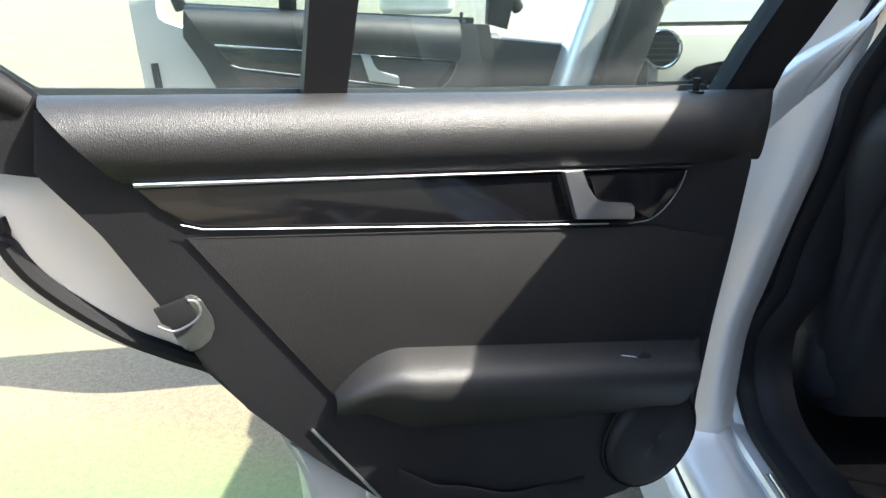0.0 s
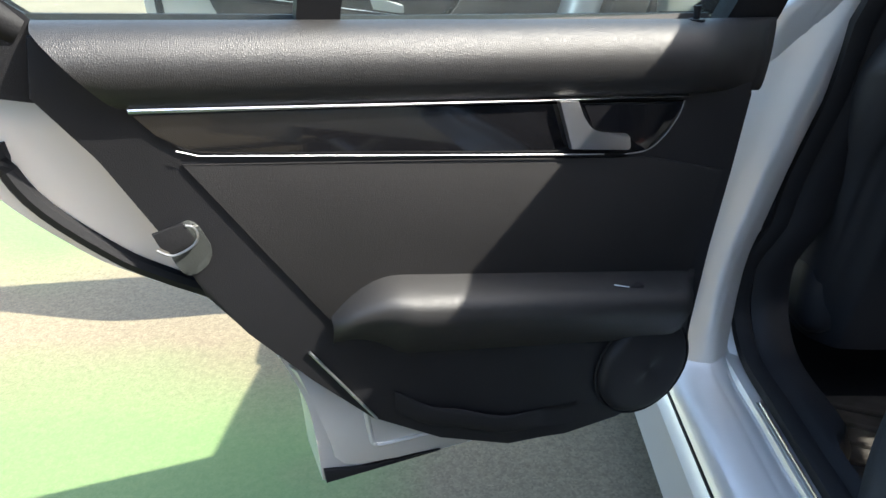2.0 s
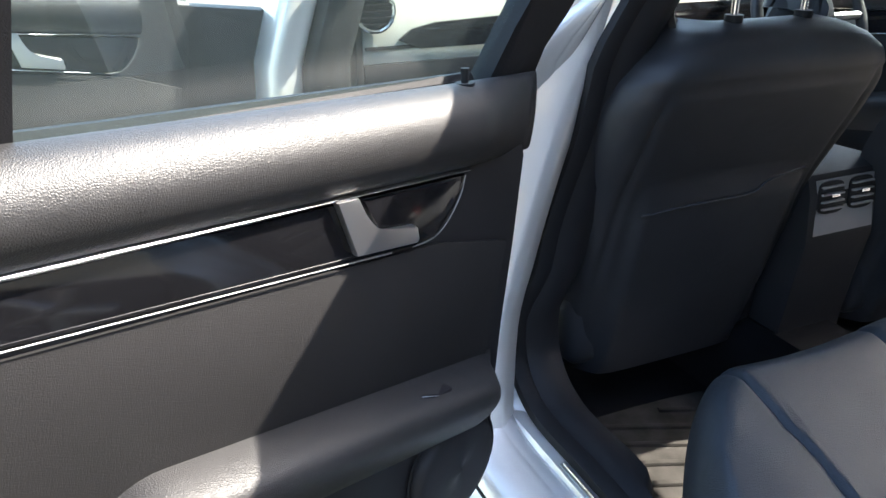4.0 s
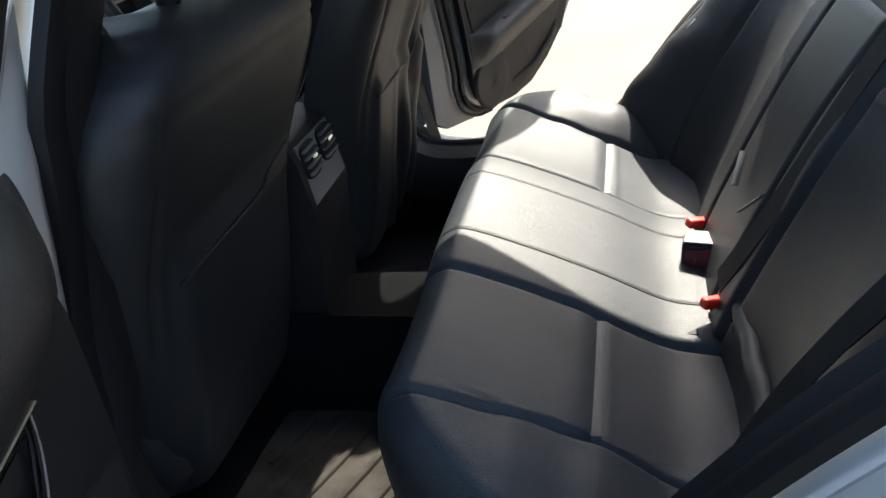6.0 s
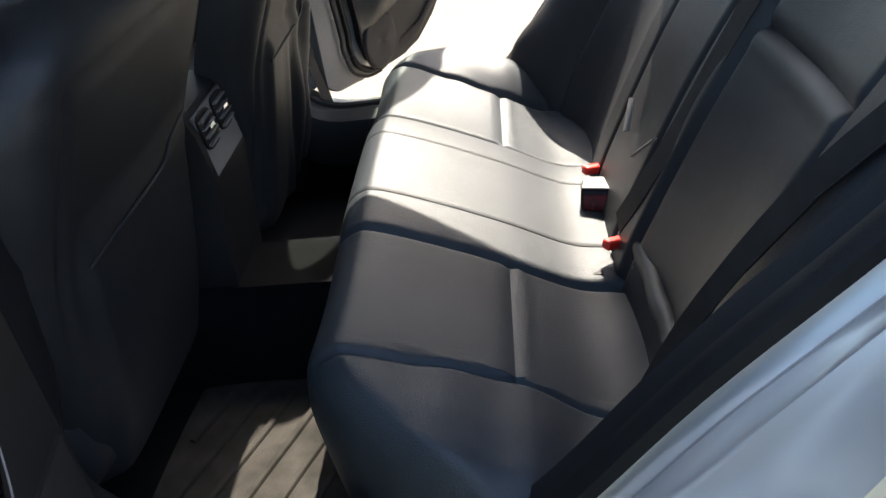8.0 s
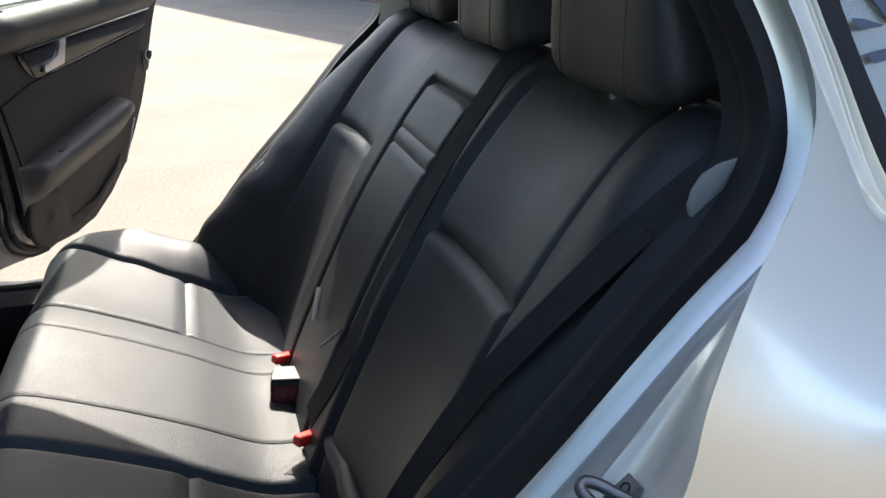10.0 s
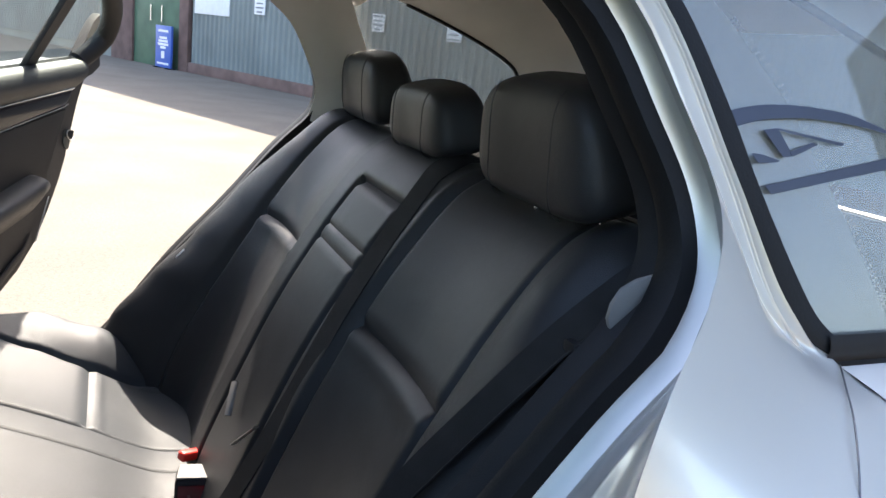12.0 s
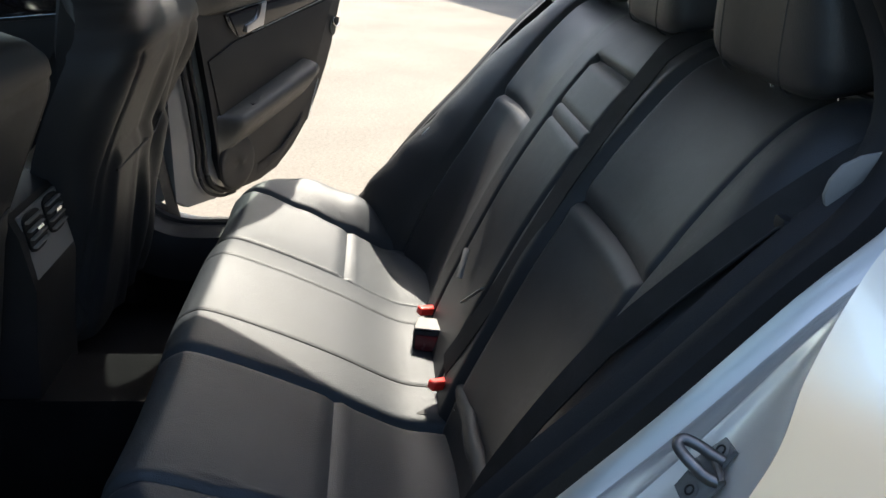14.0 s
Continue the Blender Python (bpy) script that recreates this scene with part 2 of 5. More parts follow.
# ---- ground ----
def ground_material():
    m = material("yard_asphalt", (0.166, 0.144, 0.114), 0.9, 0, 0.6, 60, 0.35, 1.2, second=(0.136, 0.117, 0.092))
    nt = m.node_tree
    b = nt.nodes["Principled BSDF"]
    src = b.inputs["Base Color"].links[0].from_socket
    tc = nt.nodes.new("ShaderNodeTexCoord")
    # fine chippings
    v = nt.nodes.new("ShaderNodeTexVoronoi")
    v.inputs["Scale"].default_value = 190
    nt.links.new(tc.outputs["Object"], v.inputs["Vector"])
    chip = nt.nodes.new("ShaderNodeMix")
    chip.data_type = "RGBA"
    chip.blend_type = "MULTIPLY"
    chip.inputs["Factor"].default_value = 0.4
    nt.links.new(src, chip.inputs["A"])
    bw = nt.nodes.new("ShaderNodeRGBToBW")
    nt.links.new(v.outputs["Color"], bw.inputs[0])
    nt.links.new(bw.outputs[0], chip.inputs["B"])
    # pits and pale stones a few centimetres across
    mot = nt.nodes.new("ShaderNodeTexNoise")
    mot.inputs["Scale"].default_value = 48
    mot.inputs["Detail"].default_value = 5
    mot.inputs["Roughness"].default_value = 0.7
    nt.links.new(tc.outputs["Object"], mot.inputs["Vector"])
    spot = nt.nodes.new("ShaderNodeMapRange")
    spot.inputs["From Min"].default_value = 0.36
    spot.inputs["From Max"].default_value = 0.60
    spot.inputs["To Min"].default_value = 0.82
    spot.inputs["To Max"].default_value = 1.06
    nt.links.new(mot.outputs["Fac"], spot.inputs["Value"])
    pits = nt.nodes.new("ShaderNodeMix")
    pits.data_type = "RGBA"
    pits.blend_type = "MULTIPLY"
    pits.inputs["Factor"].default_value = 1.0
    nt.links.new(chip.outputs["Result"], pits.inputs["A"])
    nt.links.new(spot.outputs["Result"], pits.inputs["B"])
    # worn green paint on the strip beside the car
    sep = nt.nodes.new("ShaderNodeSeparateXYZ")
    nt.links.new(tc.outputs["Object"], sep.inputs[0])
    nz = nt.nodes.new("ShaderNodeTexNoise")
    nz.inputs["Scale"].default_value = 2.5
    nz.inputs["Detail"].default_value = 8
    nt.links.new(tc.outputs["Object"], nz.inputs["Vector"])
    tone = nt.nodes.new("ShaderNodeMapRange")
    tone.inputs["From Min"].default_value = 0.2
    tone.inputs["From Max"].default_value = -1.0
    nt.links.new(sep.outputs["X"], tone.inputs["Value"])
    ochre = nt.nodes.new("ShaderNodeMix")
    ochre.data_type = "RGBA"
    ochre.blend_type = "MULTIPLY"
    ochre.inputs["B"].default_value = (1.10, 1.04, 0.80, 1)
    nt.links.new(tone.outputs["Result"], ochre.inputs["Factor"])
    nt.links.new(pits.outputs["Result"], ochre.inputs["A"])
    patches = []
    for limits in ((("X", -1.30, -1.60), ("Y", 1.45, 1.0), ("Y", -0.20, 0.10), ("X", -3.6, -3.1)), (("X", -2.35, -2.75), ("Y", 1.75, 2.15), ("Y", 6.5, 5.5), ("X", -8.0, -7.0))):
        patch = None
        for axis, lo, hi in limits:
            add = nt.nodes.new("ShaderNodeMath")
            add.operation = "MULTIPLY_ADD"
            add.inputs[1].default_value = 0.5
            nt.links.new(nz.outputs["Fac"], add.inputs[0])
            nt.links.new(sep.outputs[axis], add.inputs[2])
            edge = nt.nodes.new("ShaderNodeMapRange")
            edge.inputs["From Min"].default_value = lo + 0.25
            edge.inputs["From Max"].default_value = hi + 0.25
            nt.links.new(add.outputs[0], edge.inputs["Value"])
            if patch is None:
                patch = edge.outputs["Result"]
            else:
                both = nt.nodes.new("ShaderNodeMath")
                both.operation = "MULTIPLY"
                nt.links.new(patch, both.inputs[0])
                nt.links.new(edge.outputs["Result"], both.inputs[1])
                patch = both.outputs[0]
        patches.append(patch)
    rng = nt.nodes.new("ShaderNodeMath")
    rng.operation = "MAXIMUM"
    nt.links.new(patches[0], rng.inputs[0])
    nt.links.new(patches[1], rng.inputs[1])
    green = nt.nodes.new("ShaderNodeMix")
    green.data_type = "RGBA"
    green.inputs["B"].default_value = (0.068, 0.145, 0.042, 1)
    wear = nt.nodes.new("ShaderNodeMath")
    wear.operation = "MULTIPLY"
    wear.inputs[1].default_value = 0.7
    nt.links.new(rng.outputs[0], wear.inputs[0])
    nt.links.new(wear.outputs[0], green.inputs["Factor"])
    nt.links.new(ochre.outputs["Result"], green.inputs["A"])
    nt.links.new(green.outputs["Result"], b.inputs["Base Color"])
    return m


bm = bmesh.new()
bmesh.ops.create_grid(bm, x_segments=40, y_segments=40, size=600)
ground = part("ground", bm, ground_material(), smooth=False)
tagged(ground, "sunlit tan asphalt yard with a worn green painted strip", "ground", kind="structure")

# ---- car body ----
car = thing("car", "silver estate car with its rear doors open", "car")


def tumble(z):
    """How far the side leans inward above the belt line."""
    return max(0.0, z - 0.98) * 0.36


# rear door opening in the car's side: y, z, going round from the sill's front
OPENING = [(0.62, 0.362), (0.78, 0.365), (0.862, 0.425), (0.875, 0.54), (0.868, 0.70), (0.838, 0.86), (0.79, 1.04), (0.73, 1.20), (0.67, 1.30),
           (0.52, 1.365), (0.30, 1.375), (0.08, 1.35), (-0.09, 1.28), (-0.165, 1.17), (-0.198, 1.09), (-0.185, 1.02), (-0.10, 0.925), (0.0, 0.80),
           (0.134, 0.645), (0.26, 0.475), (0.36, 0.375), (0.46, 0.362)]


def opening_loop(n=110):
    pts = spline(OPENING, n, True)
    out = []
    for i in range(n):
        (y0, z0), (y1, z1) = pts[i - 1], pts[(i + 1) % n]
        t = Vector((y1 - y0, z1 - z0)).normalized()
        out.append((pts[i][0], pts[i][1], t.y, -t.x))
    return out


LOOP = opening_loop()


# edge between the jamb and the rear wing: x, y, z from the foot to the roof
WING_A = [(0.860, 0.085, 0.58), (0.860, 0.020, 0.72), (0.862, -0.028, 0.85), (0.857, -0.040, 0.93), (0.830, -0.080, 0.995), (0.765, -0.165, 1.045), (0.705, -0.215, 1.105), (0.664, -0.178, 1.20), (0.630, -0.110, 1.29), (0.600, 0.02, 1.375)]
EDGE = spline(WING_A, 60)


def wing_edge(side, z):
    for p, q in zip(EDGE, EDGE[1:]):
        if z <= q[2]:
            f = (z - p[2]) / (q[2] - p[2])
            break
    else:
        p, q, f = EDGE[-2], EDGE[-1], 1.0
    y = p[1] + (q[1] - p[1]) * f
    if side > 0:
        y -= 0.12 * (1 - smooth01(1.08, 1.20, z))
    return (p[0] + (q[0] - p[0]) * f, y, z)


def ring_point(side, i, o, x):
    full = x
    ly, lz = LOOP[i % len(LOOP)][0], LOOP[i % len(LOOP)][1]
    if x < 0.69:
        k = smooth01(0.66, 0.84, lz) * (1 - smooth01(0.0, 0.30, ly))
        o *= 1 - (0.8 * k if o > 0 else 0.0)
        x += max(0.0, 0.668 - x) * k
    if side > 0 and LOOP[i % len(LOOP)][0] < 0.4:
        o = max(o, -0.006)
    y, z, ny, nz = LOOP[i % len(LOOP)]
    if x > 0.74:
        x = 0.74 + (x - 0.74) * (1.0 - 0.94 * smooth01(0.95, 1.11, z + nz * o))
    if side > 0 and x > 0.74 and y < 0.4:
        o += 0.55 * (x - 0.74) * (1 - smooth01(0.98, 1.10, z))
    if x < 0.668:
        x += (0.668 - x) * max(smooth01(0.78, 0.66, z), 0.75) * (1 - smooth01(0.1, 0.35, y) * smooth01(0.66, 0.78, z)) * (1 - smooth01(0.5, 0.6, y))
    x -= (0.050 * smooth01(0.50, 0.62, z) + 0.042 * smooth01(0.60, 0.90, z)) * smooth01(0.60, 0.74, y)
    yy, zz = y + ny * o, z + nz * o
    xx = x - tumble(zz)
    if full > 0.75 and y < 0.35 and z > 0.5:
        w = smooth01(0.50, 0.64, z)
        k = min(1.0, (full - 0.748) / 0.112)
        ex, ey, ez = wing_edge(side, max(0.58, z + nz * 0.046))
        by, bz, bx = y + ny * 0.018, z + nz * 0.018, 0.75 - tumble(z)
        xx += (bx + (ex - bx) * k - xx) * w
        yy += (by + (ey - by) * k - yy) * w
        zz += (bz + (ez - bz) * k - zz) * w
        # pressed ridge along the jamb
        rise = w * (1 - smooth01(0.90, 1.0, z)) * (0.0048 * groove(full - 0.776, 0.006) - 0.002 * groove(full - 0.800, 0.012))
        yy -= ny * rise
        zz -= nz * rise
    return (side * xx, yy, zz)


def ring(side, prof):
    """Sweep a profile of (outset, x) round the opening of one side (-1 left, 1 right)."""
    return grid(lambda u, v: ring_point(side, int(round(u * len(LOOP))), *prof[int(round(v * (len(prof) - 1)))]), len(LOOP), len(prof) - 1)


for side in (-1, 1):
    part("door_jamb", ring(side, [(0.010, 0.712), (0.018, 0.715), (0.025, 0.722), (0.030, 0.734), (0.027, 0.742), (0.020, 0.748), (0.018, 0.758), (0.019, 0.766), (0.019, 0.771), (0.020, 0.775), (0.020, 0.779), (0.020, 0.784), (0.021, 0.790), (0.022, 0.800), (0.024, 0.818), (0.027, 0.836), (0.034, 0.853), (0.046, 0.860)]), PAINT, car, "silver painted door jamb")
    part("door_seal", ring(side, [(0.014, 0.716), (0.006, 0.728), (-0.010, 0.726), (-0.016, 0.712), (-0.014, 0.698), (-0.004, 0.692)]), RUBBER, car, "black rubber door seal")
    part("opening_trim", ring(side, [(-0.004, 0.696), (-0.012, 0.68), (-0.014, 0.65), (0.0, 0.62), (0.05, 0.60), (0.12, 0.60)]), PLASTIC, car, "dark plastic opening trim")

# rear wing and window pillar: three curves from the wing's foot to the roof
WING_B = [(0.885, -0.13, 0.58), (0.890, -0.15, 0.72), (0.888, -0.17, 0.82), (0.874, -0.19, 0.893), (0.812, -0.24, 0.946), (0.742, -0.278, 0.992), (0.696, -0.270, 1.055), (0.652, -0.216, 1.165), (0.614, -0.147, 1.282), (0.585, 0.00, 1.385)]
WING_C = [(0.888, -0.36, 0.58), (0.892, -0.36, 0.72), (0.886, -0.36, 0.80), (0.866, -0.37, 0.87), (0.798, -0.375, 0.922), (0.724, -0.362, 0.957), (0.694, -0.308, 1.005), (0.652, -0.252, 1.129), (0.608, -0.168, 1.274), (0.572, -0.035, 1.390)]
WING_D = [(0.890, -0.43, 0.58), (0.894, -0.43, 0.72), (0.886, -0.43, 0.80), (0.864, -0.43, 0.87), (0.795, -0.43, 0.918), (0.714, -0.412, 0.946), (0.690, -0.338, 1.010), (0.652, -0.268, 1.128), (0.605, -0.184, 1.276), (0.566, -0.05, 1.392)]


def wing(side):
    first = [wing_edge(side, a[2]) for a in WING_A]
    rows = [spline(c, 81) for c in (first, WING_B, WING_C, WING_D)]

    def fn(u, v):
        i = int(round(u * 80))
        p = spline([r[i] for r in rows], 121)[int(round(v * 120))]
        y = p[1]
        if side > 0:
            y -= 0.05 * (1 - smooth01(0.98, 1.10, p[2])) * min(1.0, v * 3) * (1 - v)
        # three raised ribs run up the pillar
        h = 0.0
        if 0.50 < v < 0.95:
            h = 0.0105 * (0.5 - 0.5 * math.cos(2 * math.pi * 3 * (v - 0.50) / 0.45)) ** 1.3 * smooth01(0.575, 0.66, u)
        h -= 0.006 * groove(v - 0.40, 0.09) * smooth01(0.5, 0.7, u)
        return (side * (p[0] + h), y - 0.3 * h, p[2] + 0.3 * h)
    return grid(fn, 80, 120)


for side in (-1, 1):
    part("rear_wing", wing(side), PAINT, car, "silver rear wing and ribbed window pillar")

# roof and pillars
def roof_fn(u, v):
    x = -0.60 + 1.20 * u
    y = -1.12 + 2.42 * v
    back, front = max(0.0, -y - 0.1), max(0.0, y - 0.45)
    return (x, y, 1.425 - 0.03 * (2 * u - 1) ** 4 - 0.055 * back ** 2 - 0.075 * front ** 2)


part("roof", grid(roof_fn, 20, 36, thick=0.004), PAINT, car, "silver roof panel")
part("roof_lining", grid(lambda u, v: (lambda p: (p[0] * 0.96, p[1] * 0.97, p[2] - 0.03))(roof_fn(u, v)), 20, 36), HEADLINER, car, "pale grey roof lining")

# door strikers on the jamb
for side in (-1, 1):
    back = 0.0 if side < 0 else -0.05
    base = part("striker_plate", prism([(-0.020, -0.040), (0.004, -0.041), (0.008, -0.014), (0.026, -0.011), (0.029, 0.034), (0.022, 0.040), (-0.012, 0.038), (-0.016, 0.010), (-0.024, 0.004)], 0.006, "z", 0.0, 0.002), STRIKER, car, "dull grey striker plate")
    base.matrix_basis = Matrix(((side, 0, 0, side * 0.815), (0, 0.64, 0.77, -0.013 + back), (0, -0.77, 0.64, 0.805), (0, 0, 0, 1))) @ Matrix.Scale(0.74, 4)
    if side > 0:
        base.data.flip_normals()
    part("striker_loop", tube(spline([(0.022, -0.006, 0.003), (0.010, 0.001, 0.013), (-0.010, 0.004, 0.026), (-0.028, 0.004, 0.031), (-0.034, -0.004, 0.027), (-0.024, -0.012, 0.018), (-0.008, -0.018, 0.010), (0.006, -0.024, 0.003)], 32), 0.0068, 12), WORN, base, "worn steel striker loop")
    part("striker_lip", tube([(-0.004, -0.016, 0.006), (0.010, -0.014, 0.007), (0.026, -0.010, 0.006)], 0.0045, 8), WORN, base)
    for sx, sy in ((-0.008, -0.028), (0.008, 0.024)):
        screw = part("screw", prism([(0.0105 * math.cos(a * 0.3927) + sx, sy + 0.0105 * math.sin(a * 0.3927)) for a in range(16)], 0.0025, "z", 0.005, 0.001), STRIKER, base)
        part("screw_socket", tube([(0.0055 * math.cos(a * 0.5236) + sx, sy + 0.0055 * math.sin(a * 0.5236), 0.0078) for a in range(12)], 0.0012, 6, True), RUBBER, screw)

# fixed side windows behind the rear doors
def glass_x(z, inset=0.0):
    return 0.70 - 0.3226 * (z - 0.97) - inset


PANE = [(-0.095, 1.345), (-0.184, 1.276), (-0.239, 1.187), (-0.278, 1.11), (-0.334, 1.014), (-0.370, 0.975), (-0.405, 0.957), (-0.70, 0.960), (-1.0, 0.965), (-1.06, 1.02), (-0.95, 1.16), (-0.80, 1.27), (-0.60, 1.325), (-0.35, 1.350)]
BAND = [(-0.095, 1.345), (-0.184, 1.276), (-0.239, 1.187), (-0.278, 1.11), (-0.334, 1.014), (-0.370, 0.975), (-0.405, 0.957), (-0.522, 0.957), (-0.502, 0.99), (-0.447, 1.081), (-0.367, 1.195), (-0.284, 1.273), (-0.19, 1.345)]


def flat_on_pane(side, outline, inset, thick):
    """A sheet cut to an outline (y, z), lying on the side window's slope."""
    bm = prism(outline, thick, "x", 0.0)
    for v in bm.verts:
        v.co.x = side * (glass_x(v.co.z, inset) - v.co.x)
    return bm


for side in (-1, 1):
    pane = part("side_window", flat_on_pane(side, PANE, 0.004, 0.004), DUST_VEIL, car, "tinted glass of the fixed side window, dust and painted-in glare")
    if side < 0:
        part("window_band", flat_on_pane(side, BAND, 0.0085, 0.001), FRIT, pane, "printed band along the glass edge, greyed by dust and painted reflection")
        for i in range(62):
            f = i / 61
            y0, z0 = spline([(-0.522, 0.957), (-0.502, 0.99), (-0.447, 1.081), (-0.367, 1.195), (-0.284, 1.273)], 62)[i]
            for row in range(2):
                part("band_dot", flat_on_pane(side, [(y0 - 0.003 - 0.0045 * row + 0.0014 * math.cos(a * 1.0472), z0 + 0.0025 * row + 0.0014 * math.sin(a * 1.0472)) for a in range(6)], 0.0085, 0.0008), FRIT, pane)
    edge = spline([(-0.125, 1.33), (-0.184, 1.276), (-0.239, 1.187), (-0.278, 1.11), (-0.334, 1.014), (-0.366, 0.978), (-0.405, 0.957)], 40)
    part("window_seal", grid(lambda u, v: (lambda p: (side * (glass_x(p[1]) + 0.002 + 0.003 * math.sin(math.pi * v)), p[0] + 0.006 - 0.038 * v, p[1] + 0.004 * v))(edge[int(round(u * 39))]), 39, 4), RUBBER, car, "black window seal")
    part("window_seal", grid(lambda u, v: (side * (glass_x(0.962) + 0.004 + 0.004 * math.sin(math.pi * v)), -0.395 - 0.66 * u, 0.948 + 0.030 * v), 30, 4), PLASTIC, car, "black window sill strip")

    # silver surround from the glass to the roof and the tailgate
    I2 = spline([(0.572, -0.06, 1.385), (0.574, -0.10, 1.350), (0.577, -0.35, 1.352), (0.587, -0.60, 1.327), (0.606, -0.80, 1.268), (0.642, -0.95, 1.155), (0.688, -1.05, 1.02), (0.706, -1.0, 0.958)], 60)
    O2 = spline([(0.56, -0.06, 1.398), (0.575, -0.10, 1.398), (0.575, -0.40, 1.395), (0.572, -0.70, 1.385), (0.57, -0.98, 1.365), (0.60, -1.16, 1.27), (0.645, -1.27, 1.08), (0.67, -1.32, 0.955)], 60)
    part("rear_pillar", grid(lambda u, v: (lambda a, b: (side * (a[0] + (b[0] - a[0]) * v + 0.012 * math.sin(math.pi * v)), a[1] + (b[1] - a[1]) * v, a[2] + (b[2] - a[2]) * v))(I2[int(round(u * 59))], O2[int(round(u * 59))]), 59, 6), PAINT, car, "silver rear pillar and roof side")
    sect = spline([(0.714, 0.946), (0.795, 0.918), (0.864, 0.87), (0.886, 0.80), (0.894, 0.72), (0.890, 0.58), (0.87, 0.45), (0.84, 0.34)], 29)

    def quarter(u, v):
        y = -0.411 - 0.019 * min(1.0, v / 0.14) - 0.90 * u
        x, z = sect[int(round(v * 28))]
        low = 0.58 if y > -0.62 else 0.34
        return (side * (x - 0.10 * max(0.0, -y - 0.9) ** 1.5), y, max(z, low))
    part("rear_quarter", grid(quarter, 40, 28), PAINT, car, "silver rear quarter panel")
    part("panel_gap", tube([(side * x, y, z) for x, y, z in spline([(0.715, -0.409, 0.949), (0.76, -0.365, 0.944), (0.802, -0.325, 0.936), (0.846, -0.285, 0.909), (0.874, -0.265, 0.862), (0.888, -0.262, 0.80), (0.892, -0.265, 0.70)], 40)], 0.0010, 6), WORN, car, "fine panel gap")

for pane in [o for o in car.children if o.name.startswith("side_window")]:
    pane.visible_shadow = False

# dark blue printed sticker on the near side window
sticker = thing("window_sticker", "dark blue curved sticker on the side window glass", "sticker")
arc_o = spline([(-0.271, 1.186), (-0.294, 1.192), (-0.329, 1.197), (-0.377, 1.199), (-0.44, 1.196), (-0.499, 1.184), (-0.536, 1.175)], 24)
arc_i = spline([(-0.283, 1.173), (-0.305, 1.179), (-0.328, 1.183), (-0.376, 1.187), (-0.44, 1.186), (-0.499, 1.18), (-0.536, 1.172)], 24)
part("arc", flat_on_pane(-1, arc_o + arc_i[::-1], -0.0006, 0.0006), INK, sticker)
part("bar", flat_on_pane(-1, [(-0.318, 1.119), (-0.498, 1.154), (-0.536, 1.161), (-0.535, 1.148), (-0.497, 1.142), (-0.326, 1.111)], -0.0006, 0.0006), INK, sticker)
for lift, stroke in enumerate(([(-0.318, 1.172), (-0.337, 1.175), (-0.358, 1.149), (-0.344, 1.147)], [(-0.328, 1.174), (-0.337, 1.175), (-0.434, 1.166), (-0.427, 1.163)], [(-0.385, 1.164), (-0.393, 1.162), (-0.357, 1.149), (-0.352, 1.153)], [(-0.3, 1.149), (-0.312, 1.149), (-0.338, 1.144), (-0.334, 1.142), (-0.309, 1.14)])):
    part("printed_stroke", flat_on_pane(-1, stroke, -0.0006 - 0.0003 * lift, 0.0006), INK, sticker)


def between(a, b, side, n=41, k=12, bow=0.0, back=0.0):
    """A skin between two curves, mirrored by side."""
    ra, rb = spline(a, n), spline(b, n)

    def fn(u, v):
        p, q = ra[int(round(u * (n - 1)))], rb[int(round(u * (n - 1)))]
        g = bow * math.sin(math.pi * v)
        return (side * (p[0] + (q[0] - p[0]) * v + g), p[1] + (q[1] - p[1]) * v - back * (1 - v), p[2] + (q[2] - p[2]) * v + g * 0.5)
    return grid(fn, n - 1, k, thick=0.004)


